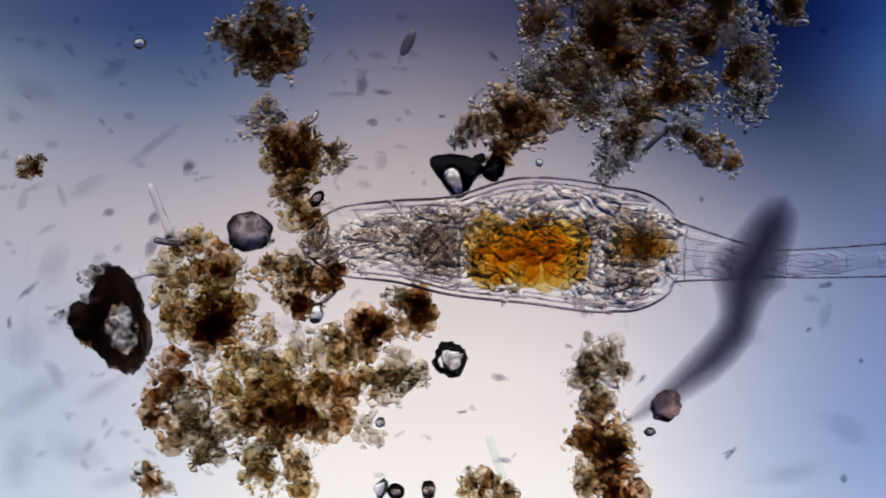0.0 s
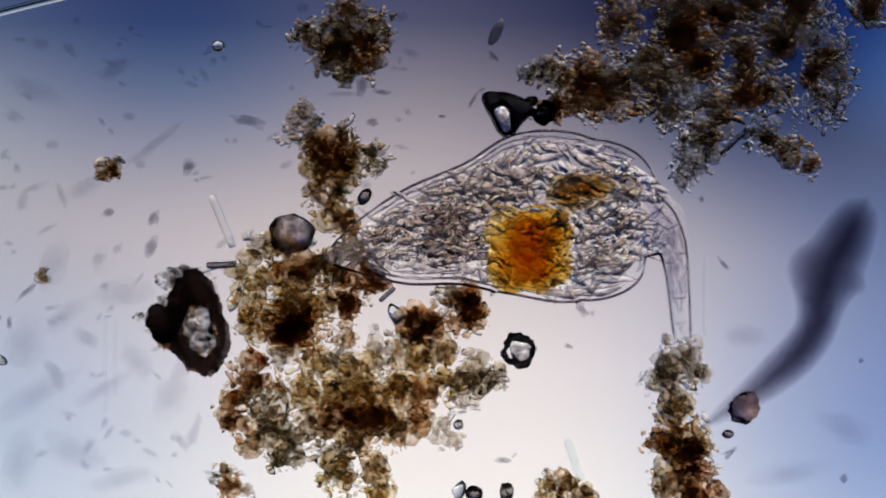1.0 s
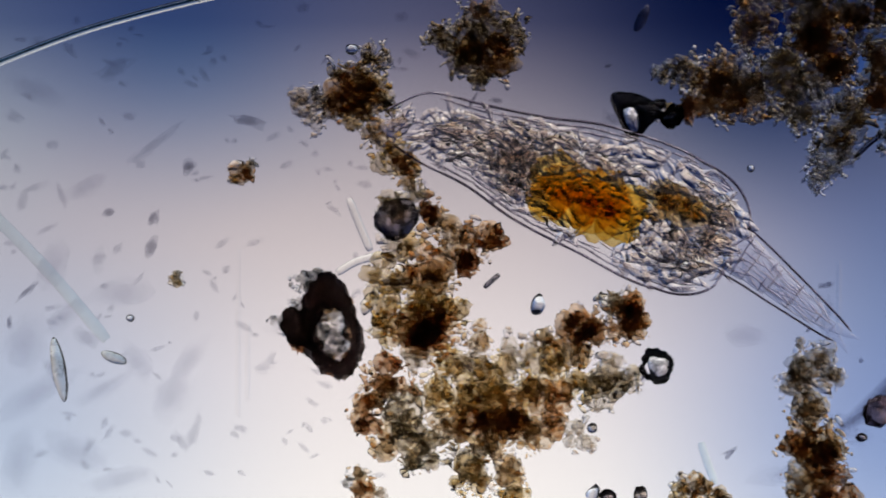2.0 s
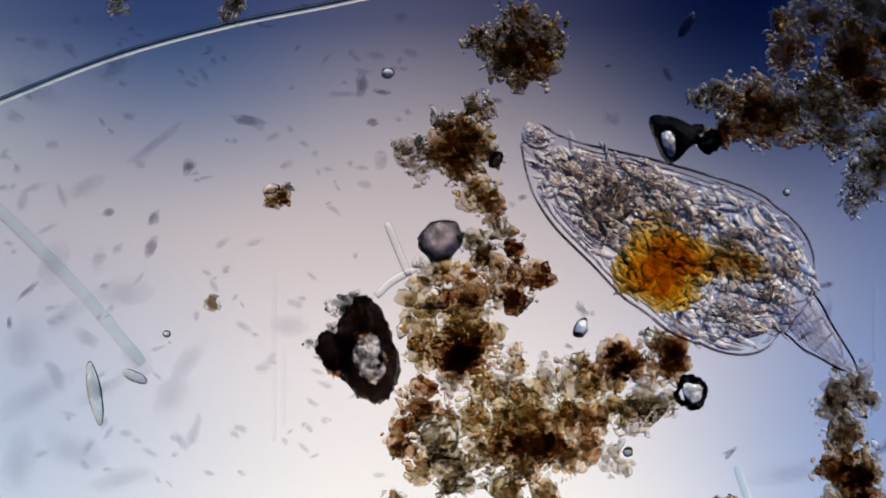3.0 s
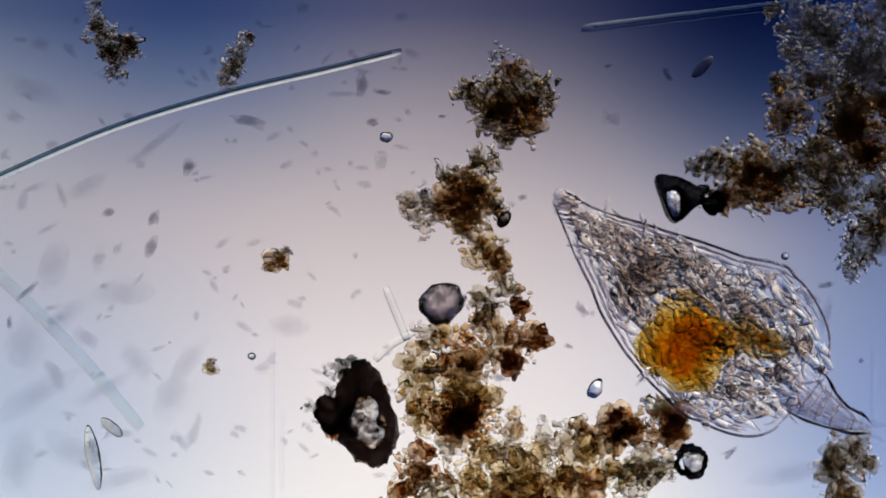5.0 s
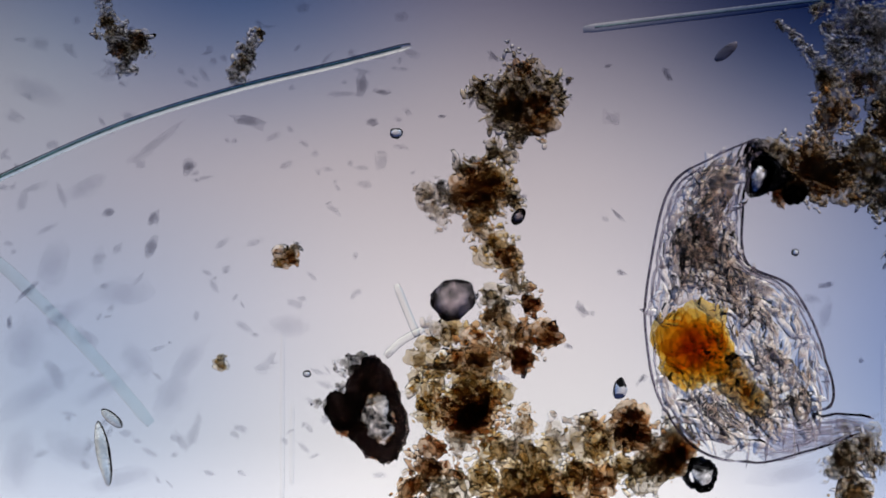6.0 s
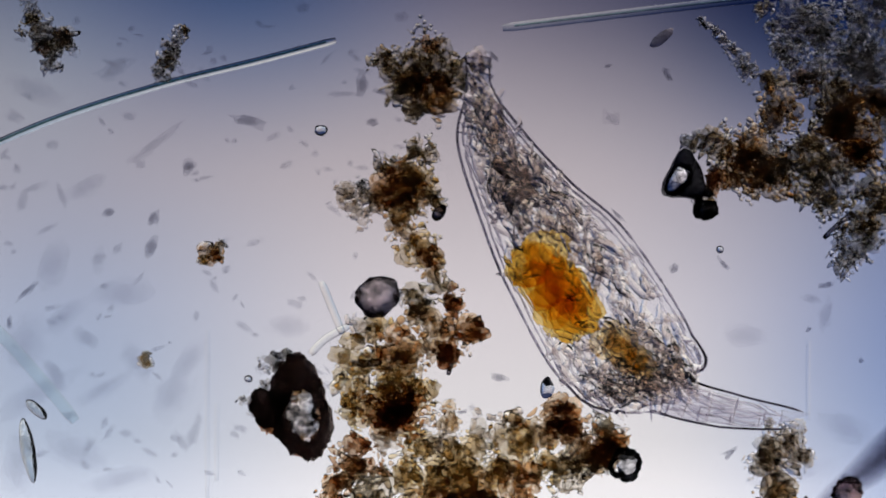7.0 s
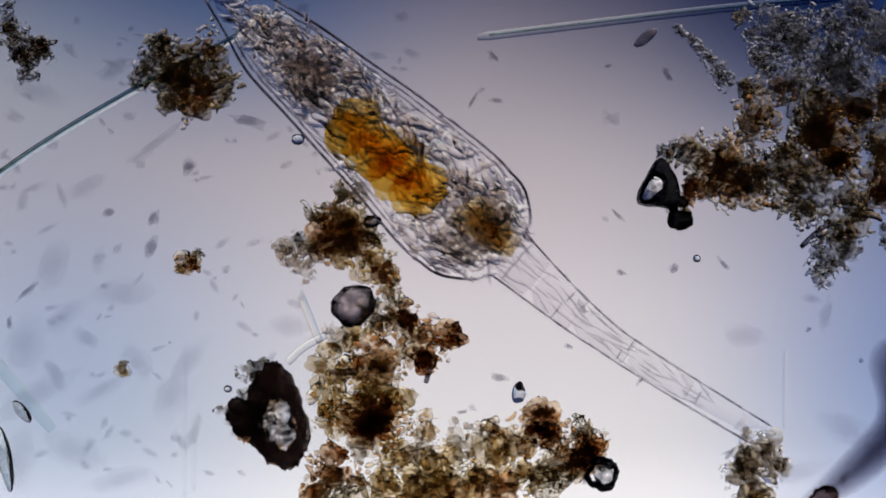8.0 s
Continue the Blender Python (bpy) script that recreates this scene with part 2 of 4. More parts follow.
def lump_mesh(seed, r, tone, size, sub, dense=1.0, gel=0.8, flat=0.45, shards=False):
    """A lump of debris of radius r (plan units): a gel body, and grains in and round it. Its foot is at z = 0."""
    rng = np.random.default_rng(seed)
    chunks = []
    size = size * (0.78 if tone == "grey" else 1.0)
    height = min(r * flat, 46) * S
    gel *= 0.9 if tone == "grey" else 1.0
    for _ in range(5 if gel > 0 else 0):
        v, f = rough_ball(3, rng, 0.45, 1.7)
        a, q, w = rng.uniform(0, 2 * math.pi), r * 0.7 * math.sqrt(rng.uniform()), r * gel * rng.uniform(0.4, 0.75)
        v = v * np.array([w * S * rng.uniform(0.8, 1.2), w * S * rng.uniform(0.8, 1.2), min(height * 0.6, w * S * 0.6)])
        chunks.append((v + np.array([q * math.cos(a) * S, q * math.sin(a) * S, height * rng.uniform(0.75, 1.15)]), f, 0))
    n = int(dense * 1.25 * (r / size) ** 2)
    off = Vector(rng.uniform(-40, 40, 3))
    for _ in range(n):
        a, q = rng.uniform(0, 2 * math.pi), math.sqrt(rng.uniform(0, 1))
        reach = 1 + 0.75 * noise.noise(Vector((math.cos(a) * 1.7, math.sin(a) * 1.7, 0)) + off)
        d = q * reach * r * (1.0 if rng.uniform() > 0.1 else 1.18)
        zz = height * (1 + rng.uniform(-0.8, 0.8) * math.sqrt(max(0, 1 - (q * 0.9) ** 2)))
        g = size * S * rng.lognormal(-0.12, 0.38)
        v, f = GRAINS[sub][rng.integers(14)]
        if shards or rng.uniform() < 0.3:
            v = v * np.array([g * rng.uniform(1.1, 2.6), g * rng.uniform(0.5, 0.85), g * rng.uniform(0.5, 0.85)])
            v = v + np.outer(v[:, 0] ** 2, np.array([0, 0.12 / g, 0]))
            v = v @ turn_matrix(rng).T
        else:
            v = (v * np.array([g * rng.uniform(0.8, 1.9), g * rng.uniform(0.6, 1.0), g * rng.uniform(0.6, 1.0)])) @ turn_matrix(rng).T
        chunks.append((v + np.array([d * math.cos(a) * S, d * math.sin(a) * S, max(zz, g)]), f, 1))
    return join_mesh("lump", chunks)


def floc(name, label, home, lumps, seed, size=6.0, sub=2, dense=1.0, category="debris", group="flocs of debris", shards=False):
    """A floc of pond debris. lumps: (u, v, radius, tone) by the plan; home is the place of its base."""
    base = new(name)
    base.location = spot(*home)
    tagged(base, label, category, group)
    for i, (u, v, r, tone) in enumerate(lumps):
        me = lump_mesh(seed * 100 + i, r, tone, size, sub, dense, shards=shards or tone in ("grey", "olive"))
        ob = link("lump", me, (M_GEL[tone], M_GRAIN[tone]), base)
        ob.location = spot(u, v) - spot(*home)
    return base


def drift(thing, home, rows):
    """Key a thing over the slide. rows: (t, u, v) or (t, u, v, degrees clockwise); home: where the plan has it."""
    z = thing.location.z
    keys = [(r[0], Matrix.Translation(spot(r[1], r[2], z)) @ pose(0, 0, 0, 0, 0, -r[3] if len(r) > 3 else 0)) for r in rows]
    if keys[0][0] > 0:
        keys.insert(0, (0.0, keys[0][1]))
    if keys[-1][0] < 8:
        keys.append((8.0, keys[-1][1]))
    walk(thing, keys)


def tube_mesh(points, radii, around=12, flat=1.0):
    """A closed tube through places of the world, radius by radius."""
    bm = bmesh.new()
    rings = []
    for i, (p, r) in enumerate(zip(points, radii)):
        d = (points[min(i + 1, len(points) - 1)] - points[max(i - 1, 0)]).normalized()
        side = Vector((-d.y, d.x, 0)).normalized()
        up = d.cross(side)
        rings.append([bm.verts.new(p + side * math.cos(a) * r + up * math.sin(a) * r * flat)
                      for a in (2 * math.pi * k / around for k in range(around))])
    for a, b in zip(rings, rings[1:]):
        for k in range(around):
            bm.faces.new((a[k], a[(k + 1) % around], b[(k + 1) % around], b[k]))
    bm.faces.new(rings[0][::-1])
    bm.faces.new(rings[-1])
    bmesh.ops.recalc_face_normals(bm, faces=bm.faces)
    return bm


def along(anchors, n):
    """n places on a smooth line through a few (u, v, z) anchors."""
    pts = [Vector(a) for a in anchors]
    pts = [pts[0] * 2 - pts[1]] + pts + [pts[-1] * 2 - pts[-2]]
    out = []
    for i in range(n):
        s = i / (n - 1) * (len(pts) - 3)
        k = min(int(s), len(pts) - 4)
        t = s - k
        a, b, c, d = pts[k:k + 4]
        out.append(0.5 * ((2 * b) + (c - a) * t + (2 * a - 5 * b + 4 * c - d) * t * t + (3 * b - a - 3 * c + d) * t ** 3))
    return out


def rod(name, label, category, anchors, radius, material, n=24, group=""):
    home = anchors[0]
    base = spot(home[0], home[1])
    pts = [spot(p.x, p.y, radius * S * 1.02) - base for p in along([(a[0], a[1], 0) for a in anchors], n)]
    rad = [radius * S * (0.75 if i in (0, n - 1) else 1) for i in range(n)]
    ob = part(name, tube_mesh(pts, rad), material, None)
    ob.location = base
    return tagged(ob, label, category, group)


def solid(name, label, category, u, v, size, material, seed, facets=0.0, rough=0.2, sub=3, turn=0.0, group="", parent=None):
    """A single grain, bead or crystal: size is its half-lengths in plan units. facets: share of it cut into flat faces."""
    rng = np.random.default_rng(seed)
    bm = bmesh.new()
    bmesh.ops.create_icosphere(bm, subdivisions=sub, radius=1)
    off = Vector(rng.uniform(-50, 50, 3))
    for x in bm.verts:
        x.co *= 1 + rough * noise.fractal(x.co * 1.3 + off, 0.9, 2.0, 3)
    if facets:
        for _ in range(int(facets)):
            nrm = Vector(rng.normal(size=3)).normalized()
            bmesh.ops.bisect_plane(bm, geom=bm.verts[:] + bm.edges[:] + bm.faces[:], plane_co=nrm * rng.uniform(0.55, 0.8), plane_no=nrm, clear_outer=True)
            edges = [e for e in bm.edges if e.is_boundary]
            if edges:
                bmesh.ops.holes_fill(bm, edges=edges, sides=0)
    c, s = math.cos(-radians(turn)), math.sin(-radians(turn))
    for x in bm.verts:
        a, b = x.co.x * size[0] * S, x.co.y * size[1] * S
        x.co = Vector((a * c - b * s, a * s + b * c, x.co.z * size[2] * S))
    low = min(x.co.z for x in bm.verts)
    for x in bm.verts:
        x.co.z -= low
    ob = part(name, bm, material, parent)
    if facets:
        for f in ob.data.polygons:
            f.use_smooth = len(f.vertices) == 3
    if parent:
        ob.location = spot(u, v) - parent.location
        return ob
    ob.location = spot(u, v)
    return tagged(ob, label, category, group)


def rim_mesh(a, b, hole, height, rough, seed, n=44, corners=0.0):
    """A rough ring, for rims that refraction turns dark: outer half-lengths a, b; hole: (x, y, half-lengths) of its
    open heart, in plan units.
    """
    rng = np.random.default_rng(seed)
    off = Vector(rng.uniform(-50, 50, 3))
    bm = bmesh.new()

    def lap(share, z, k):
        out = []
        for i in range(n):
            t = 2 * math.pi * i / n
            d = Vector((math.cos(t), math.sin(t), 0))
            wave = 1 + rough * noise.fractal(d * 2.2 + Vector((0, 0, k * 0.25)) + off, 0.75, 2.1, 6)
            if corners:
                wave *= 1 - corners * abs(math.sin(2 * t)) ** 1.3
            far = Vector((d.x * a * wave, d.y * b * wave, 0))
            near = Vector((hole[0] + d.x * hole[2] * wave, hole[1] + d.y * hole[3] * wave, 0))
            p = near.lerp(far, share)
            out.append(bm.verts.new(Vector((p.x * S, p.y * S, z * height))))
        return out

    laps = [lap(*r) for r in ((1, 0.0, 0), (1, 0.3, 1), (0.85, 0.75, 2), (0.5, 1.0, 3), (0.2, 0.8, 4), (0, 0.4, 5), (0, 0.0, 5))]
    for p, q in zip(laps, laps[1:] + laps[:1]):
        for i in range(n):
            bm.faces.new((p[i], p[(i + 1) % n], q[(i + 1) % n], q[i]))
    bmesh.ops.recalc_face_normals(bm, faces=bm.faces)
    return bm


def box(w, d, h, bevel=0.0):
    bm = bmesh.new()
    bmesh.ops.create_cube(bm, size=1)
    for x in bm.verts:
        x.co = Vector((x.co.x * w, x.co.y * d, x.co.z * h))
    if bevel:
        bmesh.ops.bevel(bm, geom=bm.edges[:], offset=bevel, segments=2, affect="EDGES")
    return bm


# ---- the microscope's parts: slide, and below it the lamp with its dusty cover glass ----
slide = part("ground", box(4.0, 3.0, 0.02, 0.002), M_SLIDE, None)
slide.location = (0.1, 0.05, -0.0101)
slide.visible_shadow = False
for f in slide.data.polygons:
    f.use_smooth = False
tagged(slide, "clear glass microscope slide under the drop of water", "slide", kind="structure")

lamp = new("microscope_lamp")
tagged(lamp, "microscope lamp with an uneven blue-white field", "lamp")
LAMP_Z = -1.0
LAMP_W, LAMP_H = 0.784 * (EYE - LAMP_Z) / EYE * 1.35, 0.441 * (EYE - LAMP_Z) / EYE * 1.7
field = part("light_field", box(LAMP_W, LAMP_H, 0.004), M_LAMP, lamp, "glowing frosted field")
# Unseen housing and tube, added to carry the glass and darken stray rays.
housing = part("housing", box(LAMP_W + 0.12, LAMP_H + 0.12, 0.1, 0.01), M_HOUSE, lamp, "unseen black lamp housing")
housing.location = (0, 0, -0.06)
GLASS_Z = -0.03
for name, w, d, x, y in (("side_wall", 0.03, LAMP_H + 0.06, LAMP_W / 2 + 0.017, 0), ("side_wall", 0.03, LAMP_H + 0.06, -LAMP_W / 2 - 0.017, 0),
                         ("side_wall", LAMP_W, 0.03, 0, LAMP_H / 2 + 0.017), ("side_wall", LAMP_W, 0.03, 0, -LAMP_H / 2 - 0.017)):
    wall = part(name, box(w, d, GLASS_Z - LAMP_Z - 0.02, 0.002), M_HOUSE, lamp, "unseen black tube wall")
    wall.location = (x, y, (GLASS_Z - LAMP_Z - 0.02) / 2)
cover = part("cover_glass", box(LAMP_W + 0.06, LAMP_H + 0.06, 0.004), M_WINDOW, lamp, "dusty cover glass")
cover.location = (0, 0, GLASS_Z - LAMP_Z)
cover.visible_shadow = False

NEAR = (EYE - GLASS_Z) / EYE


def mark(u, v, a, b, turn=0.0, pale=False, seed=0):
    """A smear of dust on the cover glass: thin layers, each smaller than the last."""
    rng = np.random.default_rng(seed + int(u * 7 + v))
    chunks = []
    broad = a * b > 380
    for k, q in enumerate(np.linspace(1.3, 0.25, 9) if broad else (1.25, 1.0, 0.75, 0.5)):
        w, f = rough_ball(3 if broad else 2, rng, 0.55 if broad else 0.9, 1.2 if broad else 1.5)
        w = w * np.array([a * q * S * NEAR, b * q * S * NEAR, 0.0006])
        c, s = math.cos(-radians(turn)), math.sin(-radians(turn))
        w = w @ np.array([[c, s, 0], [-s, c, 0], [0, 0, 1]])
        w[:, 2] += 0.003 + 0.0014 * k + 0.0001 * (u % 7)
        chunks.append((w, f, 0))
    ob = link("dust_mark", join_mesh("dust_mark", chunks), M_DUST_FINE if broad else M_DUST_PALE if pale else M_DUST, cover)
    ob.location = spot(u, v) * NEAR


SMEARS_TOP = [(437, 213, 22, 8, 10, False), (640, 150, 8, 16, 10, False), (676, 162, 13, 4, 5, False), (605, 165, 24, 4, 0, True), (330, 295, 8, 10, 0, False), (265, 438, 8, 16, 20, False),
    (190, 376, 9, 6, 0, False), (268, 386, 7, 12, 30, False), (172, 458, 9, 14, 20, True), (340, 768, 8, 26, 25, True), (318, 782, 6, 14, -25, True), (45, 515, 18, 4, -40, False),
    (68, 76, 14, 8, 10, True), (710, 28, 10, 7, 0, True), (1497, 850, 6, 7, 0, False)]
SMEARS_SIDE = [(658, 215, 8, 6, 0, False), (270, 255, 46, 7, -38, True), (180, 690, 40, 10, -30, True), (92, 660, 10, 24, -30, True), (36, 355, 7, 18, 15, True), (55, 332, 16, 5, -25, True),
    (105, 345, 5, 20, -20, True), (80, 405, 18, 4, -25, True), (462, 652, 12, 7, 0, True), (262, 803, 12, 4, 30, True), (182, 750, 5, 9, 20, True), (245, 290, 9, 7, 0, True),
    (390, 432, 12, 5, -35, True), (12, 572, 4, 10, 0, False), (215, 520, 40, 20, 0, True)]
SMEARS_LOW = [(675, 285, 9, 14, 20, True), (1465, 560, 8, 22, 15, True), (535, 12, 10, 8, 0, True), (448, 430, 12, 5, -20, True), (225, 205, 10, 7, 0, True), (90, 255, 10, 7, 0, True),
    (510, 578, 26, 16, 0, True), (345, 560, 5, 8, 0, True), (20, 205, 14, 10, 0, True), (1320, 595, 30, 16, 0, True), (1085, 210, 14, 9, 30, True), (1440, 530, 14, 6, 10, True),
    (150, 600, 20, 12, 40, True), (205, 440, 6, 10, 30, True)]
for u, v, a, b, turn, pale in SMEARS_TOP + SMEARS_SIDE + SMEARS_LOW:
    mark(u, v, a, b, turn, pale)

sprinkle = random.Random(4)
for i in range(120):
    u, v = sprinkle.uniform(0, 760), sprinkle.uniform(30, 860)
    if i % 5 == 0:
        u = sprinkle.uniform(760, 1560)
    mark(u, v, sprinkle.uniform(4, 13), sprinkle.uniform(2.5, 6), sprinkle.uniform(-60, 60), i % 5 > 0, i)
    if i % 2:
        mark(u + sprinkle.uniform(-22, 22), v + sprinkle.uniform(-18, 18), sprinkle.uniform(3, 8), sprinkle.uniform(2, 5), sprinkle.uniform(-60, 60), True, i + 300)

for u, v, a, b, turn in ((60, 700, 60, 18, -30), (130, 800, 46, 22, 20), (240, 640, 30, 16, 50), (40, 610, 26, 40, 15), (300, 700, 22, 36, 30),
                         (210, 850, 50, 14, -15), (110, 560, 34, 14, -40), (90, 470, 22, 34, 25), (330, 640, 34, 14, -50), (30, 820, 24, 44, 10),
                         (150, 330, 34, 12, -30), (60, 160, 40, 16, 20), (200, 120, 26, 12, -30), (1500, 760, 40, 20, 30), (1400, 840, 50, 16, -10)):
    mark(u, v, a, b, turn, True, 900)

# ---- debris on the slide ----
CREST = [(372, 465, 40, "rust"), (402, 488, 36, "brown"), (300, 470, 32, "ochre"), (298, 520, 34, "ochre"), (312, 432, 24, "pale"), (350, 432, 30, "ochre"),
    (345, 505, 38, "ochre"), (340, 555, 40, "ochre"), (385, 525, 38, "ochre"), (420, 545, 34, "ochre"), (305, 575, 30, "ochre"), (372, 572, 50, "rust"),
    (358, 580, 30, "dark"), (378, 592, 24, "rust"), (392, 560, 30, "rust"), (405, 582, 42, "rust"), (410, 635, 36, "ochre"), (355, 625, 28, "pale"),
    (312, 655, 40, "dark")]
WAIST = [(300, 690, 34, "brown"), (268, 715, 34, "rust"), (275, 742, 24, "dark"), (335, 715, 42, "olive"), (345, 765, 42, "olive"), (300, 775, 30, "brown"),
    (390, 690, 34, "ochre"), (430, 690, 44, "ochre"), (425, 745, 40, "brown"), (460, 735, 32, "dark"), (480, 690, 40, "ochre"), (500, 660, 44, "ochre"),
    (495, 745, 48, "brown"), (520, 725, 40, "rust"), (500, 770, 34, "brown"), (545, 685, 44, "ochre"), (585, 640, 44, "ochre"), (600, 700, 44, "rust"),
    (600, 742, 30, "rust")]
SKIRT = [(560, 760, 40, "brown"), (450, 800, 38, "olive"), (455, 845, 36, "ochre"), (505, 830, 40, "brown"), (530, 865, 28, "ochre"), (390, 790, 34, "olive"),
    (350, 812, 26, "olive"), (690, 680, 44, "olive"), (635, 620, 36, "brown"), (650, 670, 34, "ochre"), (545, 615, 34, "pale"), (590, 595, 24, "brown"),
    (650, 765, 30, "pale"), (455, 625, 30, "pale"), (735, 660, 26, "olive"), (700, 640, 28, "pale"), (470, 585, 28, "brown")]
floc("debris_floc", "large brown floc of decayed plant debris on the slide", (420, 640), CREST + WAIST + SKIRT, 1, 4.3, 1, 0.72)
floc_b = floc("debris_floc", "rusty brown floc lump beside the large floc", (700, 565), [
    (648, 582, 36, "rust"), (660, 592, 24, "dark"), (692, 572, 34, "rust"), (736, 548, 40, "rust"), (742, 545, 26, "dark"), (755, 572, 24, "brown"), (712, 530, 22, "olive"), (645, 565, 16, "dark")], 2, 4.2, 1, 1.1)
floc_g = floc("debris_floc", "dark brown floc lump stirred up by the rotifer", (530, 510), [
    (505, 505, 36, "brown"), (555, 495, 34, "rust"), (535, 540, 30, "dark"), (590, 500, 20, "dark"), (480, 470, 28, "brown")], 3, 4.2, 1)
floc_f = floc("debris_floc", "ochre chain of floc lumps stirred up by the rotifer", (429, 283), [
    (432, 285, 36, "ochre"), (398, 250, 28, "brown"), (452, 325, 22, "brown"), (468, 348, 18, "olive"), (490, 378, 26, "dark"), (428, 380, 32, "olive"), (450, 300, 22, "rust")], 4, 4.0, 1)
floc_e = floc("debris_floc", "brown floc torn loose with a pale ragged fringe", (379, 193), [
    (402, 132, 27, "olive"), (362, 200, 40, "rust"), (398, 180, 36, "ochre"), (340, 215, 28, "brown"), (276, 205, 26, "pale"), (295, 240, 22, "pale"), (385, 215, 34, "brown"), (375, 168, 30, "brown"),
    (300, 195, 14, "grey"), (370, 240, 26, "ochre"), (420, 215, 22, "olive"), (338, 160, 20, "olive"), (310, 215, 20, "pale")], 5, 4.0, 1)
floc_t = floc("debris_floc", "olive-brown round floc with a black core", (499, 23), [
    (400, 8, 28, "olive"), (440, 25, 44, "olive"), (478, -12, 44, "olive"), (505, 45, 42, "brown"), (505, 28, 20, "dark"),
    (455, 58, 38, "olive"), (522, 5, 36, "olive"), (445, 30, 20, "brown"), (470, -35, 18, "dark"), (475, 40, 24, "rust"), (470, 84, 20, "olive")], 6, 3.7, 1)
CLOUD_TOP = [(1000, -60, 56, "grey"), (1060, -110, 56, "grey"), (1130, -55, 56, "grey"), (1000, -130, 46, "grey"), (1190, -120, 56, "grey"), (1120, -150, 40, "grey"),
    (1004, -17, 21, "dark"), (960, 35, 48, "brown"), (945, 130, 46, "grey"), (1000, 140, 52, "olive"), (1060, 165, 50, "grey"), (1090, 55, 54, "brown"),
    (1110, 102, 20, "dark"), (1165, 55, 44, "olive"), (1180, 150, 44, "brown"), (1055, 10, 48, "olive"), (1255, 50, 46, "olive"), (1248, 78, 21, "dark"),
    (1315, 60, 48, "grey"), (1335, 125, 46, "olive")]
CLOUD_HEART = [(1322, 182, 42, "grey"), (1330, 95, 20, "dark"), (1400, 8, 34, "olive"), (1110, 215, 42, "olive"), (1092, 268, 40, "grey"), (1212, 232, 34, "grey"),
    (1265, 262, 34, "brown"), (1226, 242, 16, "dark"), (1300, 288, 20, "brown"), (1140, 180, 36, "olive"), (1235, 150, 34, "olive"), (1020, 80, 40, "olive"),
    (1080, 115, 40, "brown"), (1200, 0, 44, "brown"), (1290, 0, 40, "grey"), (1130, -10, 40, "grey"), (1330, -60, 50, "grey"), (1260, -80, 50, "brown"),
    (1040, 190, 30, "olive"), (1200, 100, 36, "olive")]
CLOUD_RIM = [(1120, 260, 24, "grey"), (1075, 305, 22, "grey"), (932, -150, 15, "olive"), (948, -112, 16, "grey"), (962, -76, 18, "grey"), (950, -20, 22, "olive"),
    (1277, 12, 34, "brown"), (1268, 0, 18, "dark"), (1187, 160, 30, "rust"), (1115, 118, 30, "brown"), (1405, 5, 22, "brown"), (1060, 70, 20, "dark"),
    (1180, 90, 20, "dark"), (1300, 130, 22, "dark"), (1070, -40, 38, "grey"), (1112, 12, 38, "brown"), (1065, 40, 26, "dark"), (1100, -75, 32, "grey"),
    (1150, 20, 22, "dark")]
floc_c = floc("debris_cloud", "broad loose cloud of olive-grey debris grains", (1150, 80), CLOUD_TOP + CLOUD_HEART + CLOUD_RIM, 7, 4.0, 1, 0.95)
floc_l = floc("debris_cloud", "ragged olive lobe of the debris cloud", (1000, 165), [
    (895, 200, 46, "brown"), (850, 225, 34, "olive"), (930, 235, 36, "brown"), (905, 205, 22, "dark"), (818, 238, 20, "grey"), (890, 272, 24, "dark"),
    (960, 190, 44, "brown"), (905, 245, 22, "brown"), (800, 250, 10, "grey")], 8, 4.0, 1, 1.2)
floc_w = floc("debris_wisp", "thin pale wisp pulled from the debris cloud", (965, -85), [
    (922, -122, 8, "grey"), (934, -112, 8, "grey"), (946, -100, 10, "grey"), (960, -88, 11, "grey"), (975, -70, 13, "grey"), (992, -50, 16, "grey"), (1008, -30, 18, "grey")], 16, 4.0, 1, 1.2)
floc("debris_floc", "pale-topped brown floc with a dark foot", (1065, 740), [
    (1060, 640, 36, "pale"), (1055, 635, 34, "pale"), (1030, 672, 32, "pale"), (1090, 650, 26, "pale"), (1032, 668, 26, "pale"), (1085, 618, 24, "pale"), (1065, 690, 38, "pale"), (1055, 735, 44, "brown"),
    (1035, 775, 38, "rust"), (1075, 790, 46, "brown"), (1085, 815, 34, "dark"), (1098, 855, 40, "dark"), (1045, 850, 44, "brown"), (1110, 900, 46, "dark"), (1100, 790, 36, "brown"),
    (1045, 600, 12, "pale"), (1100, 660, 22, "pale")], 9, 4.2, 1, 0.7)
floc("debris_floc", "small grey-brown floc of debris", (-241, -82), [
    (-272, -157, 13, "grey"), (-273, -135, 17, "grey"), (-262, -112, 24, "olive"), (-250, -92, 26, "grey"), (-225, -78, 32, "grey"), (-222, -84, 22, "olive"), (-250, -72, 13, "dark"), (-236, -48, 20, "grey"), (-215, -95, 12, "dark")], 10, 3.1)
floc("debris_floc", "thin pale-grey strip of floc", (-26, -57), [
    (0, -102, 12, "olive"), (-10, -88, 15, "grey"), (-22, -66, 20, "grey"), (-32, -40, 22, "grey"), (-28, -50, 16, "olive"), (-42, -22, 14, "grey")], 11, 3.1)
floc("debris_floc", "small rusty floc of debris", (258, 850), [(252, 832, 18, "brown"), (266, 862, 24, "rust"), (240, 845, 14, "grey"), (295, 868, 14, "pale")], 12, 4.4, 1)
